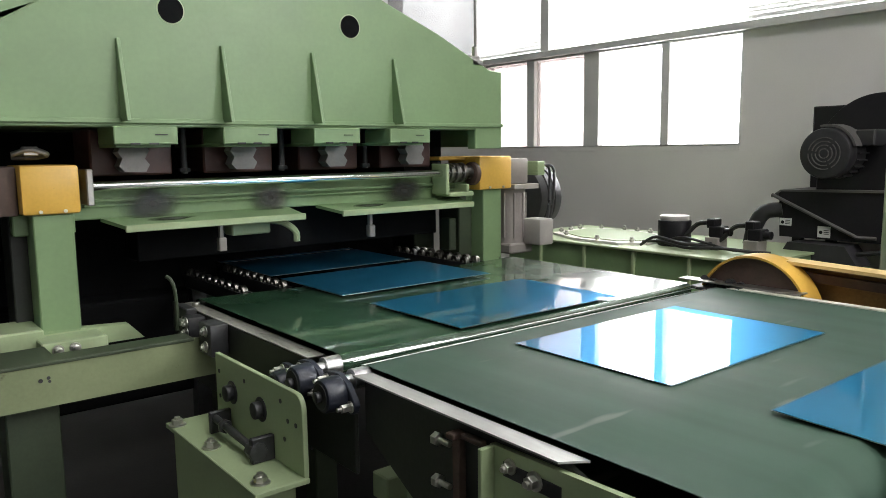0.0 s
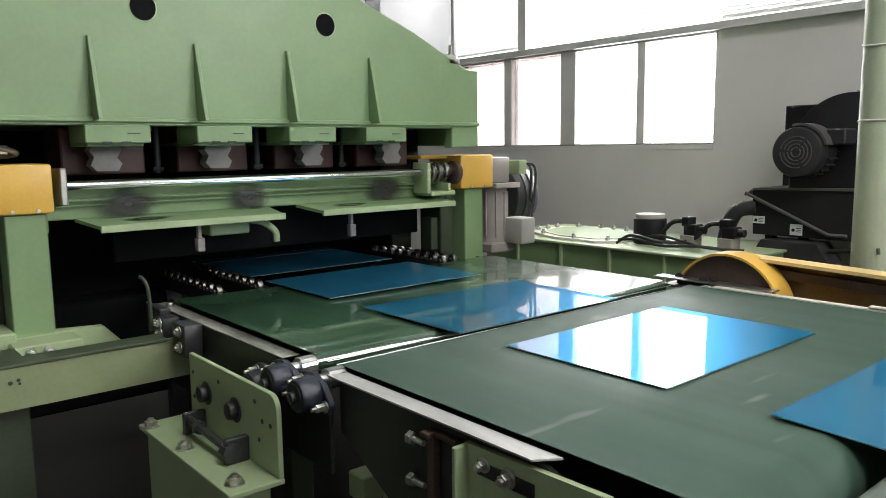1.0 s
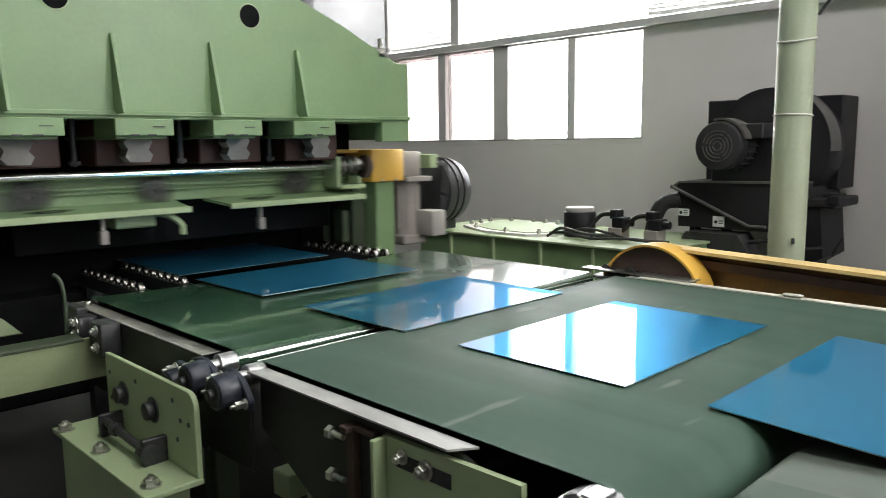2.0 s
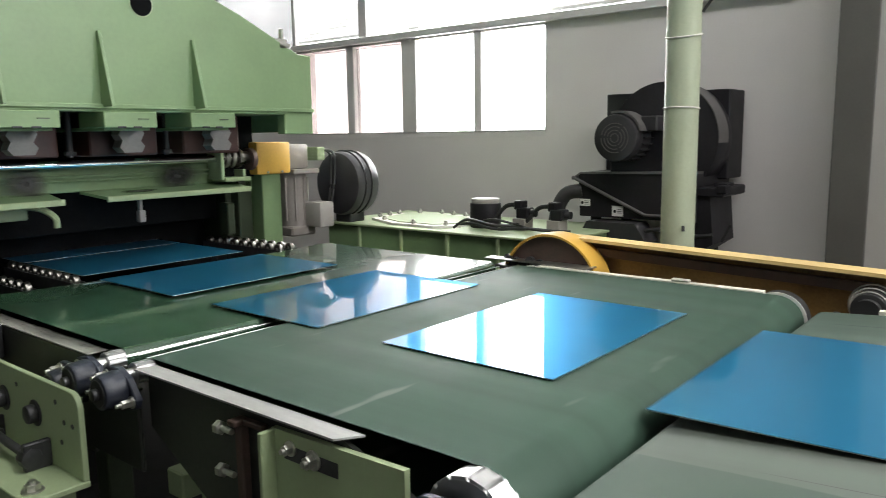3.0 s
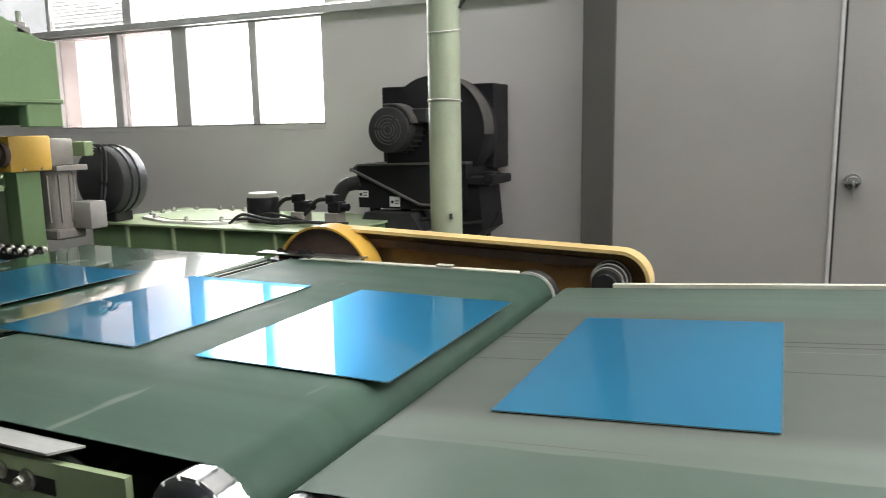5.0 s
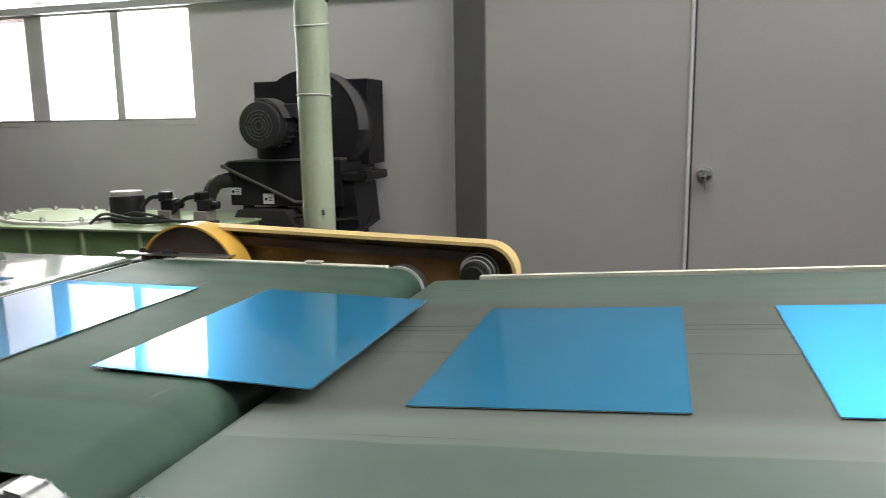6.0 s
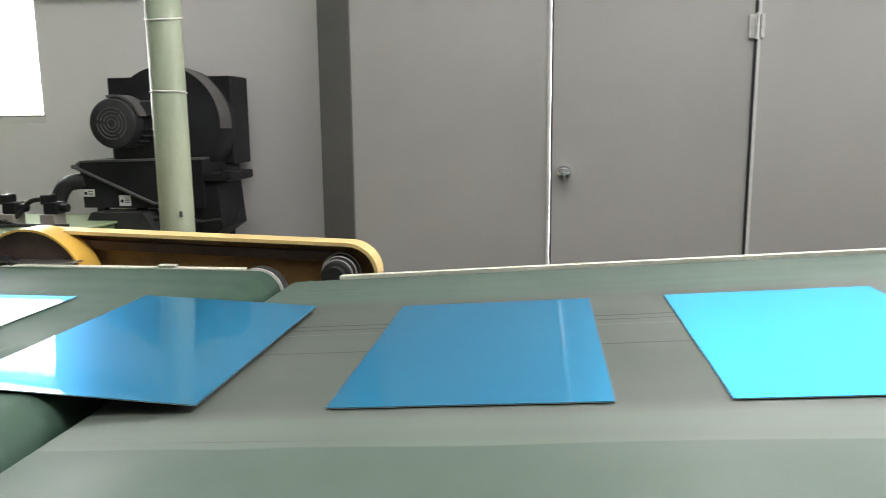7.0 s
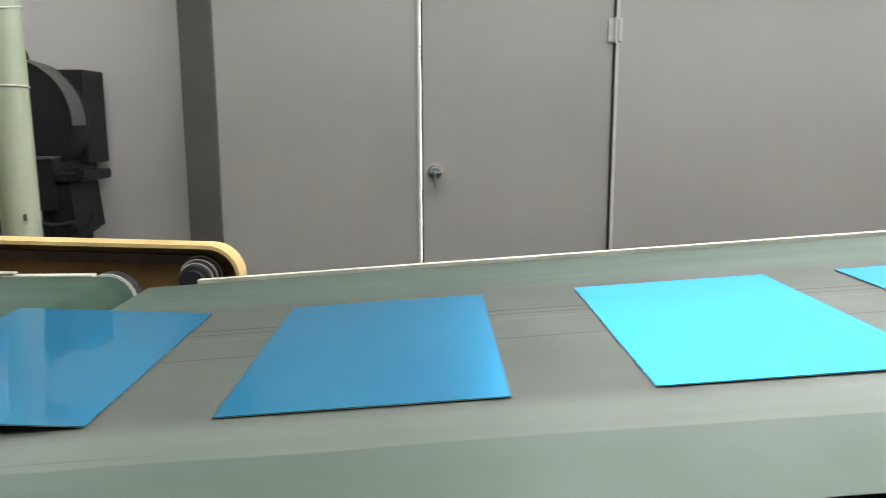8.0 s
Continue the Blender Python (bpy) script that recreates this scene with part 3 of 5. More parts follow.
def belt_loop(bm, x0, x1, ya, yb, z, ra, rb, sag=0.0):
    """A closed belt round two rollers: ya is the downstream end, of radius ra. sag: how far its middle hangs below its edges."""
    n = 14
    prof = []
    for k in range(n + 1):
        a = math.pi / 2 - math.pi * k / n
        prof.append((yb - rb + rb * math.cos(a), z - rb + rb * math.sin(a)))
    for k in range(n + 1):
        a = -math.pi / 2 - math.pi * k / n
        prof.append((ya + ra + ra * math.cos(a), z - ra + ra * math.sin(a)))
    count = 17 if sag else 2
    rows = []
    for i in range(count):
        u = 2 * i / (count - 1) - 1
        drop = sag * (0.8 - u * u)
        rows.append([bm.verts.new((x0 + (x1 - x0) * (u + 1) / 2, y, zz - drop)) for y, zz in prof])
    for a, b in zip(rows, rows[1:]):
        for k in range(len(prof)):
            m = (k + 1) % len(prof)
            bm.faces.new((a[k], a[m], b[m], b[k]))
    bmesh.ops.recalc_face_normals(bm, faces=bm.faces)
    return bm


ROLLERS = []


def drum(parent, y, z, r, x0=None, x1=None, stub=0.06, label="steel roller with slotted bright ends"):
    """A roller with slotted end rings; it turns with the belt."""
    x0 = BX0 - 0.044 if x0 is None else x0
    x1 = BX1 - 0.012 if x1 is None else x1
    bm = B()
    rod(bm, (x0 + 0.04, y, z), (x1 - 0.04, y, z), r - 0.013, 28)
    xa, xb = x0, x0 + 0.048
    n = 14
    for k in range(n):
        a = math.tau * k / n
        p = Vector((0, math.cos(a), math.sin(a)))
        q = Vector((0, -math.sin(a), math.cos(a)))
        c = Vector(((xa + xb) / 2, y, z)) + p * (r - 0.006)
        vs = bmesh.ops.create_cube(bm, size=1)["verts"]
        for v in vs:
            v.co = c + Vector((v.co.x * 0.045, 0, 0)) + p * (v.co.y * 0.010) + q * (v.co.z * math.tau * r / n * 0.80)
    rod(bm, (xa + 0.001, y, z), (xa + 0.005, y, z), r - 0.006, 28)
    rod(bm, (x0 - stub, y, z), (x1 + 0.005, y, z), 0.014, 16)
    ob = link_mesh("roller", bm, ALU, (0, y, z))
    ob.parent = parent
    ob.location = Vector((0, y, z)) - root_of(parent).location
    tagged(ob, label)
    core = B()
    rod(core, (xa + 0.004, y, z), (xb, y, z), r - 0.010, 28)
    core = link_mesh("core", core, DARK, (0, y, z))
    core.parent = ob
    ROLLERS.append((ob, r))
    return ob


def flange_bearing(parent, x, y, z, turn=20, s=1.0):
    """A cast bearing on an oval two-bolt flange, its boss and shaft end towards the aisle."""
    ax, az = math.cos(radians(turn)), math.sin(radians(turn))

    def at(u, v):
        return (y + s * (u * ax - v * az), z + s * (u * az + v * ax))
    bm = B()
    lug = [(-0.076, -0.012), (-0.066, -0.020), (-0.024, -0.042), (0.024, -0.042), (0.066, -0.020), (0.076, -0.012)]
    prism(bm, [at(u, v) for u, v in lug + [(u, -v) for u, v in lug[::-1]]], "x", x - 0.004, x + 0.012)
    bmesh.ops.bevel(bm, geom=list(bm.edges), offset=0.002, segments=1, affect="EDGES")
    rod(bm, (x - 0.002, y, z), (x - 0.052, y, z), 0.047 * s, 14, 0.042 * s, bev=0.006)
    ob = part("bearing", bm, CAST, parent, "blue-black cast-iron flange bearing")
    bm = B()
    rod(bm, (x - 0.051, y, z), (x - 0.0535, y, z), 0.032 * s, 24)
    part("seal", bm, RUBBER, ob)
    bm = B()
    rod(bm, (x - 0.052, y, z), (x - 0.066, y, z), 0.014 * s, 20, bev=0.002)
    part("shaft_end", bm, DARK, ob, "oily shaft end")
    bolts(ob, [(x - 0.004, *at(u, 0)) for u in (-0.060, 0.060)], (-1, 0, 0), 0.0095, 0.022)
    return ob


def leg(bm, x, y, top, w=0.07):
    bx(bm, x - w / 2, x + w / 2, y - w / 2, y + w / 2, 0, top, 0.004)
    bx(bm, x - w * 0.9, x + w * 0.9, y - w * 0.9, y + w * 0.9, 0, 0.012, 0.002)


def conveyor_out():
    """The shiny belt at the machine's mouth."""
    c = thing("belt_conveyor", (1.74, 2.05, 0), "outfeed conveyor with a shiny dark green belt", "conveyor", "conveyors of the line")
    bm = B()
    belt_loop(bm, BX0, BX1, OUT_Y, 2.585, BZ, NOSE, RR, 0.009)
    part("belt", bm, BELT_WET, c)
    drum(c, OUT_Y + NOSE, BZ - NOSE, NOSE)
    drum(c, 2.585 - RR, BZ - RR, RR, BX0 + 0.01, stub=0.01)
    for x0, x1, s in ((0.940, 0.950, 1), (2.505, 2.515, -1)):
        bm = B()
        bx(bm, x0, x1, 1.68, 2.66, 0.54, 0.781, 0.002)
        part("side_plate", bm, SIDE, c)
        bm = B()
        bx(bm, min(x0, x0 + s * 0.052), max(x0, x0 + s * 0.052), 1.68, 2.58, 0.7815, 0.785, 0.001)
        part("top_flange", bm, FLANGE_DIRTY, c, "oil-stained bare steel flange")
    bm = B()
    bx(bm, 1.14, 2.32, 1.66, 2.50, BZ - 0.045, BZ - 0.020)
    part("slider_bed", bm, STEEL, c)
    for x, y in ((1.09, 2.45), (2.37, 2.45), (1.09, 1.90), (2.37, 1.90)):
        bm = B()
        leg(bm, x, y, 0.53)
        part("leg", bm, GREEN_SHADED, c)
    # take-up blocks with bolts on the side plate
    for y, w, z0, z1 in ((2.215, 0.048, 0.690, 0.788), (2.375, 0.030, 0.715, 0.780)):
        bm = B()
        bx(bm, 0.882, 0.939, y - w, y + w, z0, z1, 0.005, 2)
        blk = part("takeup_block", bm, DARK, c, "black take-up block")
        bolts(blk, [(0.882, y - 0.010, z0 + q * (z1 - z0)) for q in (0.28, 0.76)], (-1, 0, 0), 0.012)
    bm = B()
    bx(bm, 0.903, 0.939, 2.42, 2.54, 0.70, 0.795, 0.004)
    part("end_block", bm, DARK, c)
    bolts(c, [(0.903, 2.45, 0.75)], (-1, 0, 0), 0.012, 0.014)
    bm = B()
    rod(bm, (0.965, 2.50, 0.785), (0.965, 2.50, 0.798), 0.013, 12, bev=0.003)
    part("rivet", bm, BOLT, c)
    for y, w in ((1.745, 0.02), (2.05, 0.06), (2.30, 0.09)):
        bm = B()
        bx(bm, 0.950, 0.985, y - w, y + w, 0.7852, 0.7862)
        part("wear_mark", bm, GREASE, c, "dark rubbed mark on the flange")
    return c


def conveyor_mid():
    c = thing("belt_conveyor", (1.74, 0.97, 0), "middle conveyor with a matt dark green belt", "conveyor", "conveyors of the line")
    bm = B()
    belt_loop(bm, BX0, BX1, MID_Y, 1.503, BZ, RR_MID, NOSE)
    part("belt", bm, BELT, c)
    drum(c, MID_Y + RR_MID, BZ - RR_MID, RR_MID)
    drum(c, 1.503 - NOSE, BZ - NOSE, NOSE)
    for x0, x1 in ((0.957, 0.967), (2.508, 2.518)):
        bm = B()
        prism(bm, ((0.60, 0.60), (0.78, 0.55), (1.24, 0.55), (1.44, 0.66), (1.44, 0.788), (0.84, 0.788), (0.66, 0.72)), "x", x0, x1)
        part("side_plate", bm, SIDE, c, "dark oily side plate")
    bm = B()
    prism(bm, ((0.934, 0.825), (0.979, 0.795), (0.979, 1.440), (0.934, 1.455)), "z", 0.7885, 0.7925)
    part("top_flange", bm, FLANGE, c, "bright bent sheet-metal edge")
    bm = B()
    bx(bm, 2.474, 2.505, 0.60, 1.40, 0.786, 0.804, 0.002)
    part("edge_strip", bm, STRIP, c, "cream edge strip")
    bm = B()
    bx(bm, 2.474, 2.50, 0.83, 0.89, 0.806, 0.813, 0.003)
    part("frayed_patch", bm, STRIP, c, "frayed patch of edge strip")
    bm = B()
    bx(bm, 1.19, 2.28, 0.60, 1.38, BZ - 0.03, BZ - 0.008)
    part("slider_bed", bm, STEEL, c)
    for x in (1.09, 2.37):
        bm = B()
        leg(bm, x, 1.40, 0.56, 0.06)
        part("leg", bm, GREEN_PALE, c)
    bm = B()
    bx(bm, 1.08, 2.38, 1.54, 1.61, 0.40, 0.47, 0.004)
    part("cross_beam", bm, GREEN_PALE, c)
    # rusty clamp with two long bolts
    bm = B()
    bx(bm, 0.938, 0.956, 1.082, 1.104, 0.575, 0.762, 0.002)
    bx(bm, 0.922, 0.956, 1.080, 1.104, 0.7525, 0.764, 0.002)
    bx(bm, 0.940, 0.956, 1.022, 1.081, 0.7525, 0.764, 0.002)
    cl = part("clamp", bm, BROWN, c, "rusty brown angle clamp")
    for z in (0.738, 0.652):
        bm = B()
        rod(bm, (0.930, 1.100, z), (0.930, 1.154, z), 0.006, 12)
        rod(bm, (0.930, 1.132, z), (0.930, 1.147, z), 0.014, 6, bev=0.0015)
        part("bolt", bm, BOLT, cl, "long bright bolt")
    # take-up plate with slot and bolts
    bm = B()
    prism(bm, ((0.676, 0.57), (0.676, 0.775), (1.000, 0.768), (1.000, 0.57)), "x", 0.944, 0.9565)
    bx(bm, 0.912, 0.945, 0.989, 1.000, 0.57, 0.767, 0.002)
    tp = part("takeup_plate", bm, GREEN_PALE, c, "pale green take-up plate with a slot")
    bm = B()
    bx(bm, 0.9425, 0.9445, 0.825, 0.965, 0.718, 0.746, 0.001)
    part("slot", bm, DARK, tp, "dark slot")
    bolts(tp, [(0.9425, 0.945, 0.742)], (-1, 0, 0), 0.0100, 0.013)
    bolts(tp, [(0.9425, 0.885, 0.736)], (-1, 0, 0), 0.0125, 0.015)
    bm = B()
    bx(bm, 0.905, 0.918, 0.535, 0.590, 0.62, 0.765, 0.003)
    part("end_tab", bm, DARK, c)
    flange_bearing(c, 0.914, 1.503 - NOSE, BZ - NOSE - 0.024, 22, 0.92)
    flange_bearing(c, 0.908, 1.700, 0.722, 30, 0.85)
    flange_bearing(c, 0.915, MID_Y + RR_MID, BZ - RR_MID, 25)
    flange_bearing(c, 0.912, OUT_Y + NOSE, BZ - NOSE - 0.022, 18, 0.92)
    for y in (1.520, 1.558):
        bm = B()
        rod(bm, (1.0, y, 0.789), (2.46, y, 0.789), 0.0016, 8)
        part("transfer_rod", bm, STEEL, c, "thin bright rod bridging the belt gap")
    bm = B()
    bx(bm, 0.929, 0.939, 1.44, 1.675, 0.56, 0.735, 0.003)
    part("bearing_plate", bm, SIDE, c)
    # far end blocks
    for y, z, r in ((MID_Y + RR_MID, BZ - RR_MID, 0.085), (1.42, BZ - RR, 0.060)):
        bm = B()
        rod(bm, (2.476, y, z), (2.53, y, z), r, 32, bev=0.008)
        fb = part("bearing", bm, RUBBER, c, "black far-side bearing")
        bm = B()
        rod(bm, (2.4712, y, z), (2.4755, y, z), r + 0.001, 32)
        part("ring", bm, WHITE, c, "bright worn ring")
    bm = B()
    for k in range(6):
        rod(bm, (2.53 + 0.01 * (k % 2), 1.40 + 0.035 * k, 0.79 + 0.01 * (k % 3)), (2.60, 1.41 + 0.035 * k, 0.80), 0.016, 10)
    bx(bm, 2.50, 2.62, 1.36, 1.62, 0.775, 0.785, 0.002)
    part("chain_tensioner", bm, DARK, c, "small dark sprockets at the belt joint")
    bm = B()
    bx(bm, 2.50, 2.56, 1.20, 1.66, 0.805, 0.810, 0.001)
    part("cover_strip", bm, STEEL, c, "bare metal cover strip")
    return c


def conveyor_up():
    """The long worn belt that rises gently away from the line."""
    y_end = -6.2
    c = thing("belt_conveyor", (1.74, -1.5, 0), "long rising conveyor with a worn grey-green belt", "conveyor", "conveyors of the line")
    bm = B()
    rise = SLOPE * (B3Y - y_end)
    n, r = 14, B3R
    prof = []
    for k in range(n + 1):
        a = math.pi / 2 - math.pi * k / n
        prof.append((B3Y + r * math.cos(a), B3Z - r + r * math.sin(a)))
    for k in range(n + 1):
        a = -math.pi / 2 - math.pi * k / n
        prof.append((y_end + r * math.cos(a), B3Z - r + r * math.sin(a) + rise))
    rows = [[bm.verts.new((x, y, z)) for y, z in prof] for x in (1.026, 1.24, 1.74, BX1)]
    for a, b in zip(rows, rows[1:]):
        for k in range(len(prof)):
            j = (k + 1) % len(prof)
            bm.faces.new((a[k], a[j], b[j], b[k]))
    bmesh.ops.recalc_face_normals(bm, faces=bm.faces)
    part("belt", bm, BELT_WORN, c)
    drum(c, B3Y, B3Z - r, r - 0.002, 0.985, 2.455, stub=0.03)
    bm = B()
    prism(bm, ((0.29, 0.766), (0.29, 0.786), (y_end + 0.1, 0.792 + SLOPE * (0.20 - y_end - 0.1)), (y_end + 0.1, 0.772 + SLOPE * (0.20 - y_end - 0.1))), "x", 2.474, 2.500)
    part("edge_strip", bm, STRIP, c, "cream edge strip")
    for x0, x1 in ((1.03, 1.04), (2.475, 2.485)):
        bm = B()
        prism(bm, ((0.26, 0.52), (0.26, 0.700), (y_end + 0.1, 0.700 + SLOPE * (0.26 - y_end - 0.1)), (y_end + 0.1, 0.58 + SLOPE * (0.26 - y_end - 0.1))), "x", x0, x1)
        part("side_plate", bm, SIDE, c)
    for y in (0.0, -2.2, -4.4):
        for x in (1.10, 2.36):
            bm = B()
            leg(bm, x, y, 0.55 + SLOPE * (0.26 - y))
            part("leg", bm, GREEN_PALE, c)
    bm = B()
    rod(bm, (2.475, B3Y - 0.01, B3Z - r), (2.58, B3Y - 0.01, B3Z - r), 0.014, 24, bev=0.003)
    part("bearing", bm, RUBBER, c, "black ribbed pulley")
    bm = B()
    for k in range(3):
        rod(bm, (2.49 + 0.03 * k, B3Y - 0.01, B3Z - r), (2.502 + 0.03 * k, B3Y - 0.01, B3Z - r), 0.017, 24)
    part("pulley_ring", bm, RUBBER, c)
    flange_bearing(c, 0.930, B3Y - 0.01, B3Z - r - 0.03, 0, 0.8)
    return c


conveyor_out()
conveyor_mid()
conveyor_up()


def bearing_stand():
    """The green angle plate on a box column beside the belt joint."""
    s = thing("bearing_stand", (0.79, 1.78, 0), "green steel stand with a drilled angle plate", "machine stand")
    bm = B()
    bx(bm, 0.735, 0.845, 1.55, 2.06, -0.010, 0.528, 0.004)
    part("column", bm, GREEN_PALE, s)
    bm = B()
    bx(bm, 0.722, 0.858, 1.505, 2.085, 0.528, 0.542, 0.002)
    part("foot_plate", bm, GREEN_PALE, s)
    bm = B()
    y0, y1, z0, z1, r = 1.508, 2.010, 0.542, 0.738, 0.036
    pts = [(y0, z0), (y1, z0), (y1, z1)]
    for k in range(7):
        a = math.pi / 2 + math.pi / 2 * k / 6
        pts.append((y0 + r + r * math.cos(a), z1 - r + r * math.sin(a)))
    prism(bm, pts, "x", 0.845, 0.858)
    bmesh.ops.bevel(bm, geom=list(bm.edges), offset=0.0015, segments=1, affect="EDGES")
    ap = part("angle_plate", bm, GREEN_PALE, s, "upright drilled plate with chipped edges")
    for y in (1.90, 1.725):
        bm = B()
        rod(bm, (0.846, y, 0.650), (0.842, y, 0.650), 0.032, 28, bev=0.002)
        rod(bm, (0.843, y, 0.650), (0.822, y, 0.650), 0.022, 24, bev=0.004)
        part("bolt", bm, DARK, ap, "large black bolt")
    for y, z in ((1.985, 0.69), (1.985, 0.62), (1.615, 0.70), (1.58, 0.66), (1.60, 0.61), (1.54, 0.66), (1.82, 0.70)):
        bm = B()
        rod(bm, (0.846, y, z), (0.8435, y, z), 0.006, 10)
        part("drill_hole", bm, DARK, ap)
    # jack screw between the plates
    bm = B()
    rod(bm, (0.80, 1.93, 0.585), (0.80, 1.66, 0.572), 0.010, 14)
    rod(bm, (0.80, 1.685, 0.572), (0.80, 1.650, 0.572), 0.024, 8, bev=0.002)
    rod(bm, (0.80, 1.86, 0.58), (0.80, 1.845, 0.58), 0.019, 6, bev=0.002)
    bx(bm, 0.785, 0.846, 1.655, 1.672, 0.542, 0.606, 0.003)
    bx(bm, 0.785, 0.846, 1.915, 1.928, 0.542, 0.602, 0.003)
    part("jack_screw", bm, DARK, s, "oily black jack screw")
    bolts(s, [(0.742, 2.045, 0.542), (0.758, 1.555, 0.542), (0.752, 1.83, 0.542)], (0, 0, 1), 0.016, 0.014)
    s.location += Vector((-0.010, 0.008, 0.010))


bearing_stand()

# ---- the flying shear press ----
PY = 2.60


def press():
    p = thing("press_frame", (1.32, 3.1, 0), "large light green press crown with gusset ribs", "press")
    out = [(0.17, 1.385), (2.085, 1.385), (2.31, 1.385), (2.31, 1.30), (2.472, 1.30), (2.472, 1.645), (2.40, 1.650), (2.105, 1.785), (1.86, 1.878), (1.66, 1.96),
           (1.45, 2.06), (1.20, 2.06), (0.98, 1.99), (0.74, 1.86), (0.48, 1.70), (0.17, 1.62)]
    bm = B()
    prism(bm, out, "y", PY, PY + 0.05)
    bmesh.ops.bevel(bm, geom=[e for e in bm.edges if abs(e.verts[0].co.y - PY) < 1e-4 and abs(e.verts[1].co.y - PY) < 1e-4], offset=0.004, segments=1, affect="EDGES")
    fp = part("front_plate", bm, GREEN, p)
    bm = B()
    prism(bm, [(x, z) for x, z in out], "y", PY + 0.75, PY + 0.80)
    part("rear_plate", bm, GREEN, p)
    bm = B()
    pts = [(2.40, 1.650), (2.105, 1.785), (1.86, 1.878), (1.45, 2.06), (1.20, 2.06), (0.74, 1.86), (0.17, 1.62)]
    for a, b in zip(pts, pts[1:]):
        prism(bm, (a, b, (b[0], b[1] - 0.03), (a[0], a[1] - 0.03)), "y", PY + 0.05, PY + 0.75)
    bx(bm, 2.43, 2.468, PY + 0.05, PY + 0.75, 1.31, 1.64)
    bx(bm, 0.17, 0.21, PY + 0.05, PY + 0.75, 1.39, 1.61)
    bx(bm, 0.21, 2.43, PY + 0.05, PY + 0.75, 1.39, 1.42)
    part("crown_box", bm, GREEN, p)
    # a black disc paints each hole's inner shade
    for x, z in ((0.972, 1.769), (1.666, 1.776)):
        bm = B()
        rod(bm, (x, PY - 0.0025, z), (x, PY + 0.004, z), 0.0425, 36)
        part("lifting_hole", bm, SHADE_BLACK, fp, "round dark lifting hole")
        bm = B()
        n = 36
        for r0, r1 in ((0.0425, 0.047),):
            a = [bm.verts.new((x + r0 * math.cos(k * math.tau / n), PY - 0.003, z + r0 * math.sin(k * math.tau / n))) for k in range(n)]
            b = [bm.verts.new((x + r1 * math.cos(k * math.tau / n), PY - 0.0005, z + r1 * math.sin(k * math.tau / n))) for k in range(n)]
            for k in range(n):
                bm.faces.new((a[k], a[(k + 1) % n], b[(k + 1) % n], b[k]))
        bmesh.ops.recalc_face_normals(bm, faces=bm.faces)
        part("hole_rim", bm, GREEN_PALE, fp, "pale chamfered rim")
    # lower lip and step blocks
    bm = B()
    bx(bm, 0.17, 2.472, PY - 0.012, PY + 0.01, 1.396, 1.412, 0.002)
    part("weld_lip", bm, GREEN, p)
    for k in range(4):
        x = 0.758 + 0.368 * k - 0.004 * k * k
        bm = B()
        bx(bm, x, x + 0.205, PY - 0.03, PY + 0.16, 1.328, 1.386, 0.003)
        bx(bm, x + 0.012, x + 0.19, PY + 0.0, PY + 0.5, 1.318, 1.330, 0.002)
        bl = part("guide_block", bm, GREEN, p)
        for xa, xb, za, zb in ((0.05, 0.08, 1.327, 1.333), (0.11, 0.14, 1.327, 1.333), (0.13, 0.17, 1.358, 1.361)):
            bm = B()
            bx(bm, x + xa, x + xb, PY - 0.034, PY - 0.029, za, zb)
            part("slot", bm, DARK, bl)
    for x in (0.796, 1.141, 1.495, 1.868):
        bm = B()
        prism(bm, ((PY + 0.002, 1.665), (PY - 0.012, 1.665), (PY - 0.075, 1.402), (PY + 0.002, 1.402)), "x", x - 0.006, x + 0.006)
        bmesh.ops.bevel(bm, geom=list(bm.edges), offset=0.0015, segments=1, affect="EDGES")
        part("gusset_rib", bm, GREEN, p)
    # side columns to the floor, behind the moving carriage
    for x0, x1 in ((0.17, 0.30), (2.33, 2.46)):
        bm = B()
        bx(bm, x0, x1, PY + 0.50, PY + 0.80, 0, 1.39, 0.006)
        part("column", bm, GREEN_SHADED, p)
    # upper tool holders and dies
    for k in range(4):
        x = 0.818 + 0.397 * k
        bm = B()
        cx, w, z0, z1 = x + 0.036, 0.052, 1.236, 1.322
        prism(bm, ((cx - w * 0.8, z1), (cx - w, z1 - 0.018), (cx - w * 0.72, z1 - 0.040), (cx - w * 0.95, z1 - 0.066), (cx - w * 0.6, z0), (cx + w * 0.75, z0),
                   (cx + w, z1 - 0.062), (cx + w * 0.7, z1 - 0.042), (cx + w, z1 - 0.014), (cx + w * 0.85, z1)), "y", PY + 0.10, PY + 0.16)
        part("die_clamp", bm, DIE, p, "grey dovetail die clamp")
        bm = B()
        bx(bm, x - 0.08, x + 0.20, PY + 0.20, PY + 0.42, 1.222, 1.385, 0.006)
        part("die_holder", bm, REDBROWN, p, "dark red-brown die holder")
        if k == 3:
            continue
        bm = B()
        rod(bm, (x + 0.25, PY + 0.22, 1.222), (x + 0.25, PY + 0.22, 1.39), 0.012, 12)
        rod(bm, (x + 0.25, PY + 0.22, 1.228), (x + 0.25, PY + 0.22, 1.243), 0.022, 6, bev=0.002)
        part("stud", bm, DARK, p)
    # rear panel in near-black, as the press mouth lies in deep shade
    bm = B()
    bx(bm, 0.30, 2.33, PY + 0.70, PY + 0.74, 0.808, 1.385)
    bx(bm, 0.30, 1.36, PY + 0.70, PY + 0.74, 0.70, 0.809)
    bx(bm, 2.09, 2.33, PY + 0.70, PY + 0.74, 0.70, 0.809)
    part("back_panel", bm, SHADE_BLACK, p, "rear panel coloured black for the shade inside the press")
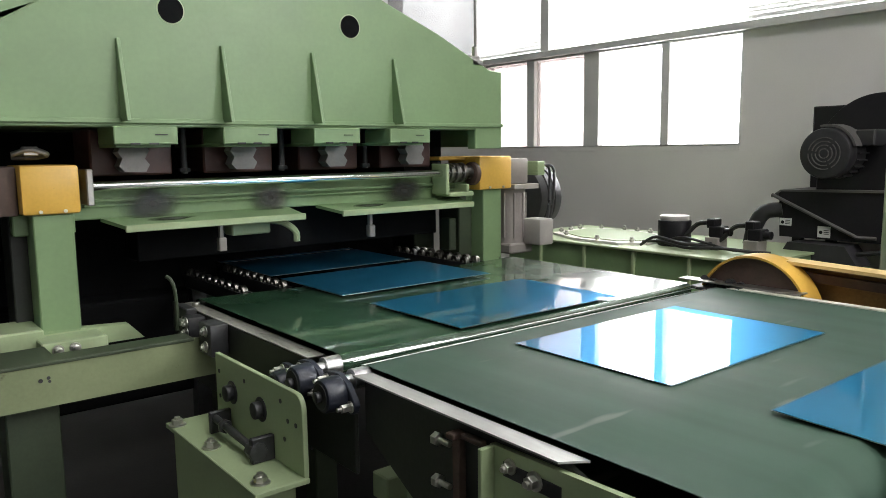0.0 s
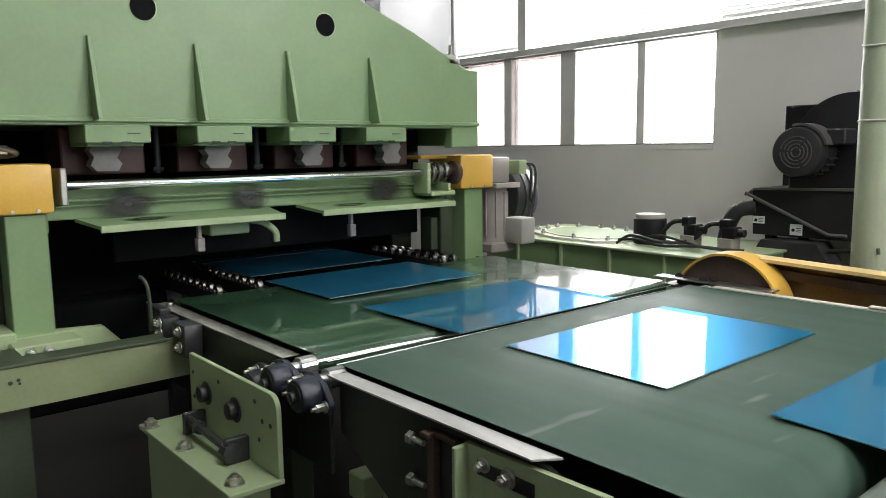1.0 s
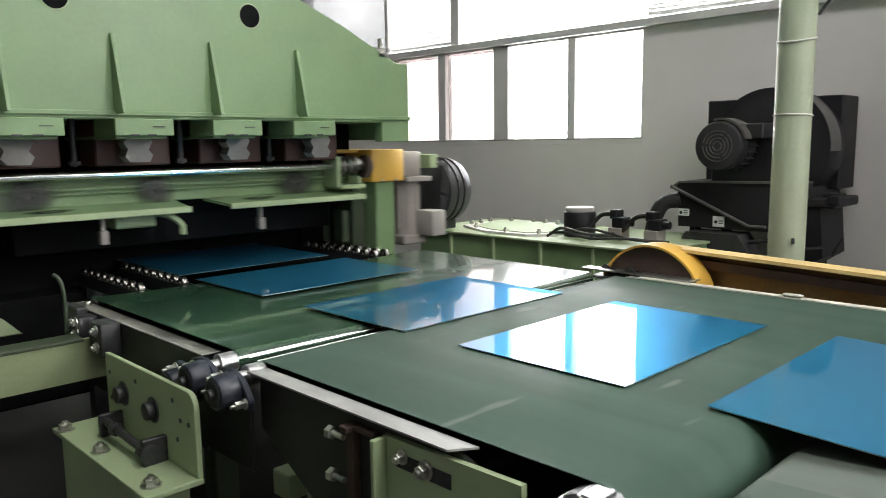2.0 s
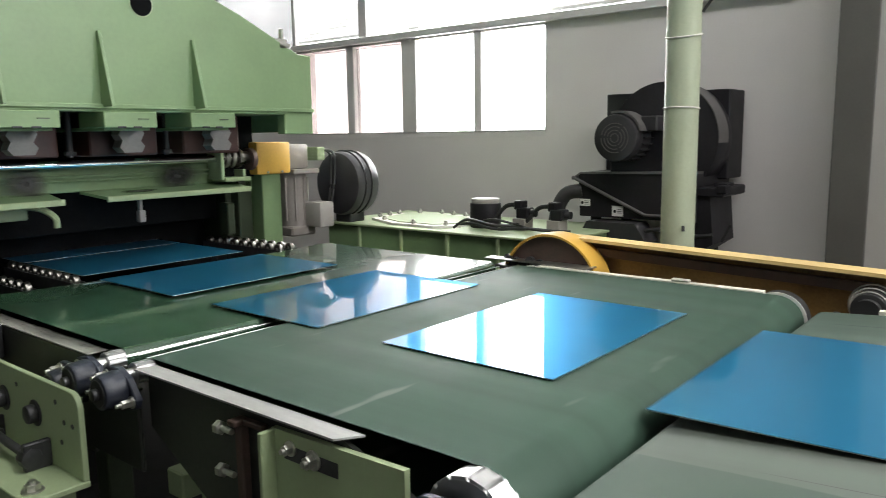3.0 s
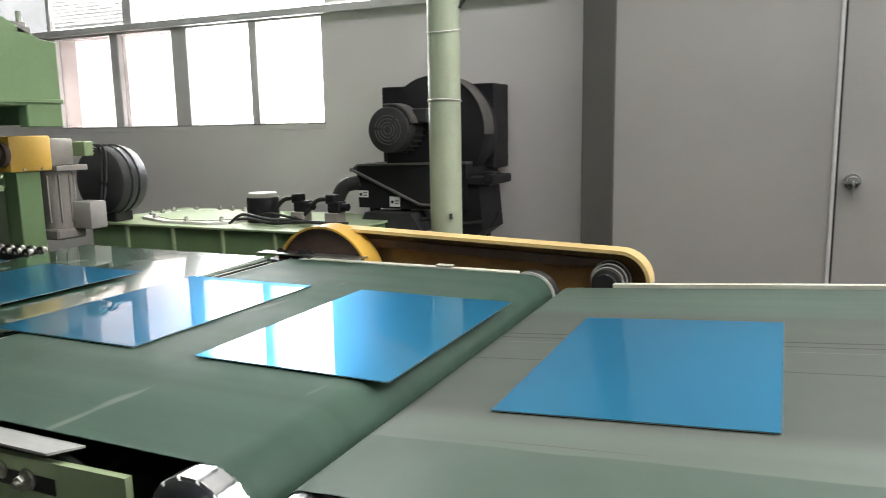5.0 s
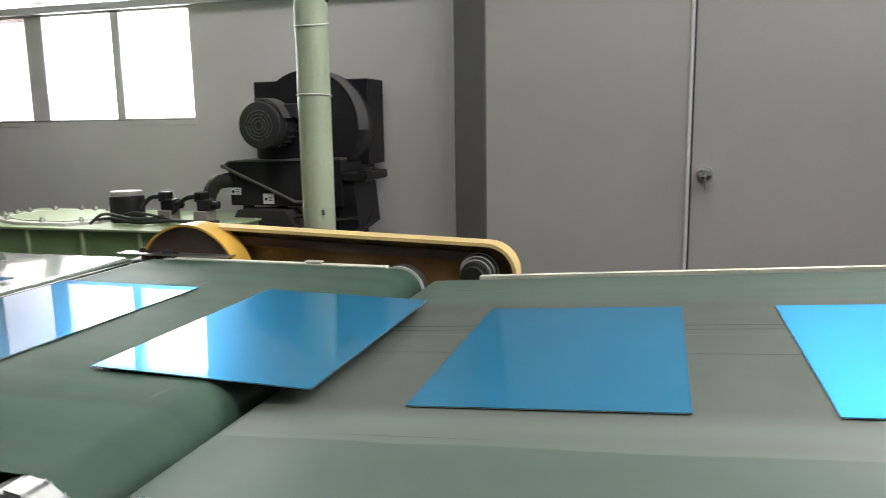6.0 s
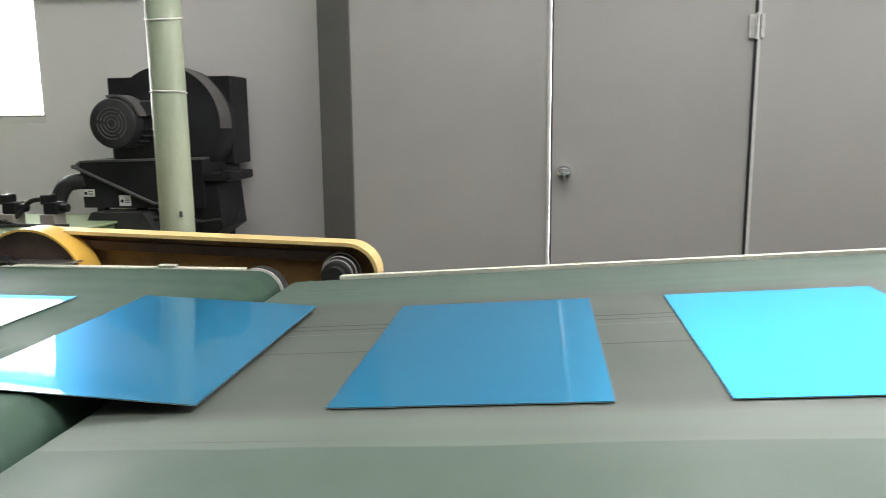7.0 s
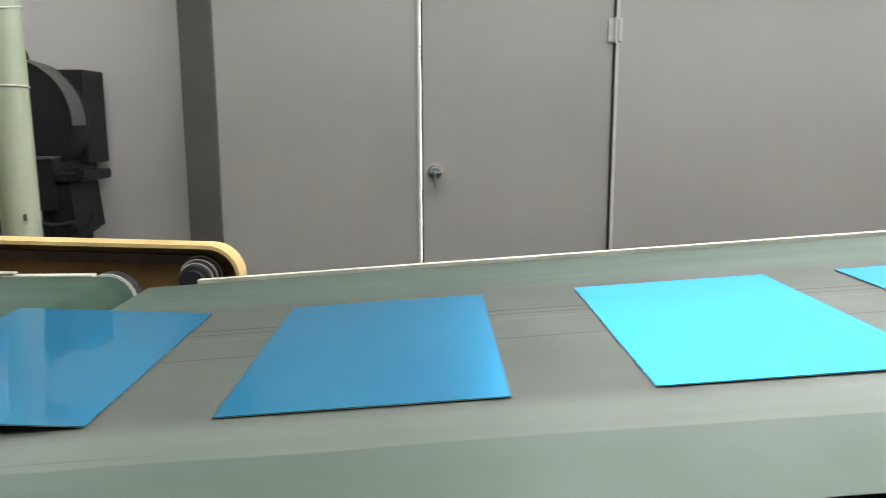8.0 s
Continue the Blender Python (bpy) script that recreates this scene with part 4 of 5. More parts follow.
    # panel added to fill the gap beside the coupling with painted shade
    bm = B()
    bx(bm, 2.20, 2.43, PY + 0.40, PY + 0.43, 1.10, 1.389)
    part("side_panel", bm, SHADE_BLACK, p, "black panel added as shade in the gap under the crown")
    # bed coloured near-black for the low light beneath the press
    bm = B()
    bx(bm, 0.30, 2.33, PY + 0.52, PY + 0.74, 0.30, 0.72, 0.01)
    part("lower_bed", bm, SHADE_BLACK, p, "machine bed coloured black for the shade under the press")
    bm = B()
    tube(bm, arc_pts(((0.50, PY + 0.18, 1.30), (0.55, PY + 0.16, 1.315), (0.60, PY + 0.17, 1.30), (0.58, PY + 0.25, 1.29), (0.52, PY + 0.3, 1.29))), 0.009)
    bx(bm, 0.53, 0.575, PY + 0.16, PY + 0.20, 1.295, 1.325, 0.003)
    part("hose_fitting", bm, STEEL, p)
    # latch on the shoulder
    bm = B()
    bx(bm, 2.245, 2.36, PY + 0.02, PY + 0.06, 1.690, 1.712, 0.003)
    bx(bm, 2.335, 2.35, PY + 0.03, PY + 0.05, 1.700, 1.755, 0.002)
    bx(bm, 2.30, 2.36, PY + 0.0, PY + 0.04, 1.668, 1.692, 0.002)
    prism(bm, ((2.205, 1.704), (2.25, 1.712), (2.25, 1.690)), "y", PY + 0.03, PY + 0.05)
    part("latch", bm, STEEL, p, "small bare steel latch on the shoulder")


press()

CY = 2.635   # front plane of the carriage in its forward position


def carriage():
    """The lower carriage of the shear, which runs to and fro with the sheet."""
    c = thing("shear_carriage", (1.55, CY, 0), "moving green shear carriage with yellow end boxes", "shear carriage")
    for xb0, xb1, px0, px1, zb in ((0.500, 0.672, 0.530, 0.650, 0.715), (2.405, 2.612, 2.443, 2.560, 0.60)):
        bm = B()
        bx(bm, xb0, xb1, CY, CY + 0.24, 1.108, 1.265, 0.010, 2)
        box = part("end_box", bm, YELLOW, c, "yellow painted sheet-metal end box")
        for q in (0.30, 0.72):
            bm = B()
            rod(bm, (xb0 + q * (xb1 - xb0), CY, 1.118), (xb0 + q * (xb1 - xb0), CY - 0.006, 1.118), 0.006, 10)
            part("screw", bm, BOLT, box)
        bm = B()
        bx(bm, px0, px1, CY + 0.02, CY + 0.14, zb, 1.108, 0.004)
        part("post", bm, GREEN, c)
        bm = B()
        bx(bm, px0 - 0.045, px1 + 0.022, CY + 0.10, CY + 0.15, 1.035, 1.107, 0.004)
        part("shoulder_plate", bm, GREEN, c)
        # rear post takes the side-plate black for the shade behind the carriage
        bm = B()
        bx(bm, px0 - 0.05, px1 + 0.03, CY + 0.15, CY + 0.30, 0.62, 1.10, 0.004)
        part("rear_post", bm, SIDE, c)
    bm = B()
    bx(bm, 0.40, 0.500, CY + 0.05, CY + 0.25, 1.105, 1.262, 0.008, 2)
    part("cover", bm, BROWN, c, "brown end cover")
    # front flange over the coupling
    bm = B()
    bx(bm, 2.245, 2.405, CY + 0.10, CY + 0.22, 1.248, 1.266, 0.004)
    part("hood", bm, YELLOW, c)
    # left foot with two bolts
    bm = B()
    bx(bm, 0.40, 0.53, CY - 0.02, CY + 0.18, 0.66, 0.745, 0.006)
    bx(bm, 0.505, 0.70, CY - 0.10, CY + 0.02, 0.66, 0.715, 0.004)
    prism(bm, ((0.53, 0.66), (0.85, 0.66), (0.80, 0.715), (0.53, 0.730)), "y", CY + 0.02, CY + 0.06)
    foot = part("foot", bm, GREEN_PALE, c)
    bolts(foot, [(x, CY - 0.10, 0.690) for x in (0.55, 0.60)], (0, -1, 0), 0.012)
    # shaft, its end brackets and the coupling
    bm = B()
    rod(bm, (0.70, CY + 0.03, 1.192), (2.20, CY + 0.03, 1.192), 0.0165, 24)
    part("shaft", bm, CHROME, c, "polished steel cross shaft")
    bm = B()
    bx(bm, 0.690, 0.712, CY - 0.01, CY + 0.09, 1.13, 1.25, 0.004)
    part("shaft_bracket", bm, STEEL, c)
    bm = B()
    bx(bm, 2.195, 2.215, CY - 0.01, CY + 0.10, 1.095, 1.235, 0.004)
    bx(bm, 2.215, 2.36, CY - 0.01, CY + 0.10, 1.085, 1.105, 0.004)
    bx(bm, 2.315, 2.332, CY - 0.01, CY + 0.08, 1.105, 1.14, 0.003)
    part("shaft_bracket", bm, GREEN_PALE, c, "pale green U-bracket")
    bm = B()
    rod(bm, (2.22, CY + 0.04, 1.192), (2.40, CY + 0.04, 1.192), 0.030, 20, bev=0.003)
    for x in (2.235, 2.27, 2.31):
        rod(bm, (x, CY + 0.04, 1.192), (x + 0.02, CY + 0.04, 1.192), 0.046, 20, bev=0.004)
        for k in range(6):
            a = math.tau * k / 6
            rod(bm, (x - 0.008, CY + 0.04 + 0.033 * math.cos(a), 1.192 + 0.033 * math.sin(a)), (x + 0.028, CY + 0.04 + 0.033 * math.cos(a), 1.192 + 0.033 * math.sin(a)), 0.006, 8)
    part("coupling", bm, STEEL_DARK, c, "dark bolted shaft coupling")
    bm = B()
    rod(bm, (2.378, CY + 0.04, 1.185), (2.405, CY + 0.04, 1.185), 0.054, 28, bev=0.004)
    part("end_disc", bm, BROWN, c, "brown end disc")
    # beam with ledges
    bm = B()
    bx(bm, 0.66, 2.44, CY + 0.11, CY + 0.20, 1.075, 1.175, 0.004)
    beam = part("beam", bm, GREEN, c)
    for d, z0, z1 in ((0.085, 1.135, 1.146), (0.090, 1.118, 1.124)):
        bm = B()
        bx(bm, 0.70, 2.42, CY + d, CY + 0.1095, z0, z1, 0.002)
        part("ledge", bm, GREEN, beam)
    for x, w in ((0.92, 0.13), (1.38, 0.10), (2.03, 0.14)):
        bm = B()
        bx(bm, x - w, x + w, CY + 0.0795, CY + 0.0805, 1.040, 1.200)
        part("grease_smear", bm, GREASE, beam, "soft black grease smear")
    for x0, x1 in ((0.80, 1.468), (1.64, 2.335)):
        bm = B()
        prism(bm, ((CY - 0.028, 1.044), (CY - 0.028, 1.056), (CY + 0.11, 1.078), (CY + 0.11, 1.066)), "x", x0, x1)
        for v in bm.verts:
            if v.co.y > CY and v.co.x < (x0 + x1) / 2:
                v.co.x -= 0.045
        shelf = part("shelf_plate", bm, GREEN, c, "grimy green shelf plate")
        bm = B()
        bx(bm, x0 - 0.004, x1, CY - 0.040, CY - 0.028, 1.036, 1.060, 0.002)
        part("front_lip", bm, GREEN_PALE, shelf, "pale green front lip")
        bm = B()
        prism(bm, ((x0 + 0.06, CY + 0.0), (x0 + 0.20, CY + 0.015), (x0 + 0.30, CY + 0.06), (x0 + 0.12, CY + 0.075)), "z", 1.064, 1.0645)
        for v in bm.verts:
            v.co.z = 1.0575 + (v.co.y - CY + 0.028) * 0.1594
        part("grease_smear", bm, GREASE, shelf, "black grease on the shelf")
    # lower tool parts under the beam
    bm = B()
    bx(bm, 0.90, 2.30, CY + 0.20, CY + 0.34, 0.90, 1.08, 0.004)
    part("lower_tool", bm, SHADE_BLACK, c, "black lower tool")
    for x in (1.14, 1.80):
        bm = B()
        bx(bm, x, x + 0.028, CY + 0.02, CY + 0.05, 0.935, 0.985, 0.003)
        bx(bm, x + 0.008, x + 0.020, CY + 0.03, CY + 0.05, 0.98, 1.05)
        part("sensor", bm, GREY, c, "small grey sensor head")
    bm = B()
    tube(bm, arc_pts(((1.36, CY + 0.06, 1.035), (1.40, CY + 0.02, 1.025), (1.44, CY + 0.0, 0.99), (1.445, CY + 0.0, 0.95))), 0.013)
    bx(bm, 1.22, 1.38, CY + 0.09, CY + 0.17, 0.98, 1.045, 0.006)
    part("hook_arm", bm, GREEN_PALE, c, "pale bent hook arm")
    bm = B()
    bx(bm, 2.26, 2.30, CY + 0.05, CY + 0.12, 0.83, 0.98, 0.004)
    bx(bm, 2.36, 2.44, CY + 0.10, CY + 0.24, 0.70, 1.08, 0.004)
    part("inner_bracket", bm, GREEN_SHADED, c)
    # gear motor on the far side
    bm = B()
    bx(bm, 2.615, 2.755, CY + 0.03, CY + 0.22, 1.125, 1.252, 0.012, 2)
    gm = part("gearbox", bm, GREY, c, "grey gearbox")
    bm = B()
    bx(bm, 2.63, 2.80, CY + 0.0, CY + 0.20, 1.100, 1.125, 0.003)
    rod(bm, (2.70, CY + 0.10, 0.81), (2.70, CY + 0.10, 1.10), 0.072, 28)
    bx(bm, 2.62, 2.78, CY + 0.02, CY + 0.18, 0.78, 0.83, 0.008)
    motor = part("motor_body", bm, GREY, c, "grey upright motor")
    for k in range(9):
        bm = B()
        a = math.tau * k / 9
        bx(bm, 2.70 + 0.074 * math.cos(a) - 0.004, 2.70 + 0.074 * math.cos(a) + 0.004, CY + 0.10 + 0.074 * math.sin(a) - 0.004, CY + 0.10 + 0.074 * math.sin(a) + 0.004, 0.86, 1.08)
        part("fin", bm, GREY, motor)
    bm = B()
    bx(bm, 2.715, 2.812, CY - 0.09, CY + 0.03, 0.825, 0.955, 0.010, 2)
    part("terminal_box", bm, GREY_PALE, c, "pale grey terminal box")
    bm = B()
    bx(bm, 2.79, 2.84, CY + 0.0, CY + 0.10, 1.165, 1.235, 0.003)
    for k in range(4):
        bx(bm, 2.785, 2.842, CY - 0.003, CY + 0.103, 1.175 + 0.016 * k, 1.180 + 0.016 * k)
    part("valve_block", bm, GREEN_PALE, c, "pale green finned valve block")
    for k in range(2):
        bm = B()
        tube(bm, arc_pts(((2.845, CY + 0.03 + 0.03 * k, 1.215), (2.90, CY - 0.0 + 0.03 * k, 1.20), (2.895, CY - 0.01 + 0.03 * k, 1.08), (2.85, CY - 0.03 + 0.02 * k, 0.95), (2.80, CY - 0.03, 0.90))), 0.007)
        part("cable", bm, RUBBER, c)
    return c


CARRIAGE = carriage()


def skate_rails():
    """Rows of small steel wheels between machine and belt, under the sheet's margins."""
    def wheel_mesh():
        bm = B()
        rod(bm, (-0.011, 0, 0), (0.011, 0, 0), 0.024, 16, bev=0.004)
        rod(bm, (-0.018, 0, 0), (0.018, 0, 0), 0.008, 10)
        return bm
    for x in (1.195, 1.358, 2.275, 2.340):
        t = thing("skate_wheel_rail", (x, 2.88, 0), "dark rail of small bright steel wheels", "roller rail", "wheel rails")
        bm = B()
        for s in (-1, 1):
            bx(bm, x + s * 0.020 - 0.002, x + s * 0.020 + 0.002, 2.605, 3.20, 0.745, 0.785)
        bx(bm, x - 0.02, x + 0.02, 2.605, 3.20, 0.735, 0.745)
        part("rail", bm, DARK, t)
        first = None
        for k in range(9):
            y = 2.64 + 0.066 * k
            if first is None:
                bm = wheel_mesh()
                bmesh.ops.translate(bm, verts=bm.verts, vec=(x, y, 0.786))
                first = link_mesh("wheel", bm, STEEL_DARK, (x, y, 0.786))
                ob = first
            else:
                ob = new("wheel", first.data)
            ob.parent = t
            ob.location = Vector((x, y, 0.786)) - t.location
        bm = B()
        bx(bm, x - 0.03, x + 0.03, 2.66, 2.72, 0, 0.735)
        bx(bm, x - 0.03, x + 0.03, 3.08, 3.14, 0, 0.735)
        part("support", bm, DARK, t)


skate_rails()


def infeed_table():
    t = thing("infeed_table", (1.74, 6.5, 0), "plain dark feed table behind the press", "table")
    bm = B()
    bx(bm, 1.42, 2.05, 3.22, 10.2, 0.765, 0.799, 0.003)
    part("tabletop", bm, SHADE_BLACK, t)
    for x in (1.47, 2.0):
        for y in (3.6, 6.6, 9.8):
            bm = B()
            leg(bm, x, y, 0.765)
            part("leg", bm, GREEN_SHADED, t)


infeed_table()


def support_arm():
    """The green channel arm beside the machine's left foot, with its post."""
    s = thing("support_arm", (0.4, 2.35, 0), "long olive channel arm on a square post darkened for shade", "machine arm")
    bm = B()
    x0, x1 = -0.9, 0.868
    prism(bm, ((x0, 0.735), (0.935, 0.735), (0.935, 0.612), (x0, 0.612)), "y", 2.262, 2.274)
    part("web", bm, OLIVE, s)
    bm = B()
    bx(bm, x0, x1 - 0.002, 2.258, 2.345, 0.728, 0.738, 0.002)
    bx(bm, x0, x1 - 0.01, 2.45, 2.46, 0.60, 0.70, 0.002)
    part("flange", bm, GREEN_SHADED, s)
    # post darkened in colour for the dim space below the arm
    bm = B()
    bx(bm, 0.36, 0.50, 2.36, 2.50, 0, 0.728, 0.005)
    part("post", bm, GREEN_SHADED, s)
    bm = B()
    rod(bm, (0.44, 2.262, 0.688), (0.44, 2.2605, 0.688), 0.006, 10)
    rod(bm, (0.46, 2.262, 0.693), (0.46, 2.2605, 0.693), 0.005, 10)
    rod(bm, (0.462, 2.262, 0.683), (0.462, 2.2605, 0.683), 0.004, 10)
    part("drill_hole", bm, DARK, s)
    bm = B()
    tube(bm, arc_pts(((0.865, 2.40, 0.735), (0.867, 2.40, 0.80), (0.863, 2.40, 0.87), (0.855, 2.41, 0.90), (0.845, 2.42, 0.91))), 0.006)
    part("bent_rod", bm, GREEN_SHADED, s, "dull bent rod")


support_arm()

# ---- beyond the belts ----


def chain_guard():
    """The long open yellow guard round the drive between two belts."""
    g = thing("chain_guard", (2.70, 0.9, 0), "long rounded yellow chain guard, open towards the belts", "guard")
    xa, xb = 2.625, 2.712
    y0, z0, y1, z1, r = 0.308, 0.760, 1.46, 0.797, 0.106
    def outline(r, n=16):
        pts = []
        for k in range(n + 1):
            a = math.pi / 2 + math.pi * k / n
            pts.append((y0 + r * math.cos(a), z0 + r * math.sin(a)))
        for k in range(n + 1):
            a = -math.pi / 2 + math.pi * k / n
            pts.append((y1 + r * math.cos(a), z1 + r * math.sin(a)))
        return pts
    o, i = outline(r), outline(r - 0.012)
    bm = B()
    n = len(o)
    va = [bm.verts.new((xa, *p)) for p in o]
    vb = [bm.verts.new((xb, *p)) for p in o]
    wa = [bm.verts.new((xa, *p)) for p in i]
    wb = [bm.verts.new((xb, *p)) for p in i]
    for k in range(n):
        j = (k + 1) % n
        bm.faces.new((va[k], va[j], vb[j], vb[k]))
        bm.faces.new((wa[k], wb[k], wb[j], wa[j]))
        bm.faces.new((va[k], wa[k], wa[j], va[j]))
        bm.faces.new((vb[k], vb[j], wb[j], wb[k]))
    bmesh.ops.recalc_face_normals(bm, faces=bm.faces)
    part("rim", bm, YELLOW_PALE, g, "pale yellow rim")
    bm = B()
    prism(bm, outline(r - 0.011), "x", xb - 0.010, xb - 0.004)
    part("back_plate", bm, SHADE_GRIME, g, "inside of the guard, browned for shade and grime")
    bm = B()
    prism(bm, ((y0 + 0.02, z0 + 0.066), (y1 - 0.1, z1 + 0.066), (y1 - 0.1, z1 + 0.036), (y0 + 0.02, z0 + 0.036)), "x", xb - 0.05, xb - 0.02)
    part("drive_belt", bm, BROWN, g, "black drive belt")
    # drum cover in front of the far end
    bm = B()
    xc = 2.545
    n = 48
    for ra, rb, x_0, x_1 in ((0.212, 0.204, xc, xa + 0.03),):
        A = [bm.verts.new((x_0, 1.395 + ra * math.cos(math.tau * k / n), 0.702 + ra * math.sin(math.tau * k / n))) for k in range(n)]
        Bv = [bm.verts.new((x_1, 1.395 + ra * math.cos(math.tau * k / n), 0.702 + ra * math.sin(math.tau * k / n))) for k in range(n)]
        C = [bm.verts.new((x_0, 1.395 + rb * math.cos(math.tau * k / n), 0.702 + rb * math.sin(math.tau * k / n))) for k in range(n)]
        D = [bm.verts.new((x_0 + 0.02, 1.395 + rb * math.cos(math.tau * k / n), 0.702 + rb * math.sin(math.tau * k / n))) for k in range(n)]
        for k in range(n):
            j = (k + 1) % n
            bm.faces.new((A[k], A[j], Bv[j], Bv[k]))
            bm.faces.new((A[k], C[k], C[j], A[j]))
            bm.faces.new((C[k], D[k], D[j], C[j]))
        bmesh.ops.recalc_face_normals(bm, faces=bm.faces)
    cov = part("drum_cover", bm, YELLOW, g)
    bm = B()
    rod(bm, (xc + 0.015, 1.395, 0.702), (xc + 0.03, 1.395, 0.702), 0.207, 30)
    part("drum_face", bm, BROWN, cov, "dark brown drum face")
    bm = B()
    for x0, x1, r in ((2.585, 2.604, 0.050), (2.608, 2.630, 0.056), (2.636, 2.655, 0.063), (2.662, 2.680, 0.068)):
        rod(bm, (x0, 0.335, 0.760), (x1, 0.335, 0.760), r, 28, bev=0.004)
    rod(bm, (2.56, 0.335, 0.760), (2.70, 0.335, 0.760), 0.036, 18)
    pul = part("pulley", bm, RUBBER, g, "black stepped pulley")
    for x, r in ((2.606, 0.052), (2.633, 0.059), (2.659, 0.066)):
        bm = B()
        n = 36
        tube(bm, [(x, 0.335 + r * math.cos(math.tau * k / n), 0.760 + r * math.sin(math.tau * k / n)) for k in range(n + 1)], 0.0028, 6)
        part("pulley_rim", bm, GREY_PALE, pul, "worn bright pulley rim")
    for y in (0.50, 1.20):
        bm = B()
        bx(bm, 2.66, 2.74, y, y + 0.06, 0, 0.68, 0.004)
        part("stand", bm, GREEN_SHADED, g)


chain_guard()


def hydraulic_tank():
    t = thing("hydraulic_tank", (3.18, 2.3, 0), "green hydraulic oil tank with a bolted white lid", "oil tank")
    bm = B()
    bx(bm, 2.955, 3.62, 1.60, 3.06, 0.02, 0.815, 0.006)
    part("body", bm, GREEN, t)
    for y in (1.9, 2.2, 2.5, 2.8):
        bm = B()
        bx(bm, 2.940, 2.957, y, y + 0.012, 0.10, 0.812)
        part("stiffener", bm, GREEN_PALE, t)
    bm = B()
    bx(bm, 2.935, 3.64, 1.585, 3.08, 0.815, 0.826, 0.002)
    part("top_plate", bm, GREEN_PALE, t)
    pts = [(3.00, 2.34), (3.00, 2.62), (3.12, 2.88), (3.42, 2.92), (3.52, 2.74), (3.46, 2.42), (3.36, 2.28), (3.10, 2.24)]
    bm = B()
    prism(bm, pts, "z", 0.826, 0.838)
    lid = part("lid", bm, WHITE, t, "white octagonal inspection lid")
    bm = B()
    prism(bm, [((p[0] - 3.25) * 0.82 + 3.25, (p[1] - 2.57) * 0.82 + 2.57) for p in pts], "z", 0.838, 0.842)
    part("lid_panel", bm, GREEN_PALE, lid)
    for k in range(len(pts)):
        a, b = pts[k], pts[(k + 1) % len(pts)]
        n = 3 if math.dist(a, b) > 0.3 else 1
        for q in range(n):
            f = (q + 0.5) / n
            x, y = a[0] + (b[0] - a[0]) * f, a[1] + (b[1] - a[1]) * f
            x, y = 3.25 + (x - 3.25) * 0.92, 2.57 + (y - 2.57) * 0.94
            bm = B()
            rod(bm, (x, y, 0.838), (x, y, 0.862), 0.009, 8)
            rod(bm, (x, y, 0.842), (x, y, 0.852), 0.015, 6)
            part("stud", bm, BOLT, lid)
    bm = B()
    rod(bm, (3.20, 2.158, 0.826), (3.20, 2.158, 0.948), 0.078, 32, bev=0.006)
    cap = part("filter_housing", bm, BLACK, t, "black cylindrical filter housing")
    bm = B()
    rod(bm, (3.20, 2.158, 0.948), (3.20, 2.158, 0.970), 0.070, 32, bev=0.002)
    part("filter_cap", bm, GREY_PALE, cap, "pale filter cap")
    # solenoid valves with cables
    for y in (1.935, 1.745):
        v = B()
        bx(v, 3.16, 3.24, y - 0.035, y + 0.035, 0.826, 0.885, 0.004)
        vb = part("valve_base", v, GREY, t, "grey valve base")
        v = B()
        bx(v, 3.165, 3.235, y - 0.045, y + 0.020, 0.885, 0.935, 0.005)
        bx(v, 3.17, 3.23, y - 0.010, y + 0.035, 0.925, 0.968, 0.005)
        rod(v, (3.20, y - 0.045, 0.91), (3.20, y - 0.075, 0.91), 0.018, 12)
        part("solenoid", v, BLACK, vb, "black solenoid coil")
        c = B()
        tube(c, arc_pts(((3.20, y + 0.035, 0.948), (3.20, y + 0.10, 0.935), (3.18, y + 0.16, 0.872), (3.16, y + 0.24, 0.845), (3.20, y + 0.32, 0.838))), 0.011)
        part("cable", c, RUBBER, vb)
    bm = B()
    tube(bm, arc_pts(((3.12, 2.28, 0.84), (3.08, 2.15, 0.855), (3.06, 2.0, 0.84), (3.08, 1.85, 0.85), (3.14, 1.72, 0.84))), 0.007)
    tube(bm, arc_pts(((3.16, 2.20, 0.84), (3.10, 2.05, 0.88), (3.14, 1.95, 0.86), (3.10, 1.80, 0.845), (3.18, 1.66, 0.838))), 0.006)
    tube(bm, arc_pts(((3.02, 2.22, 0.838), (3.0, 2.12, 0.885), (3.0, 1.98, 0.868), (3.20, 1.93, 0.838))), 0.007)
    part("hose", bm, RUBBER, t, "loose black hoses")


hydraulic_tank()


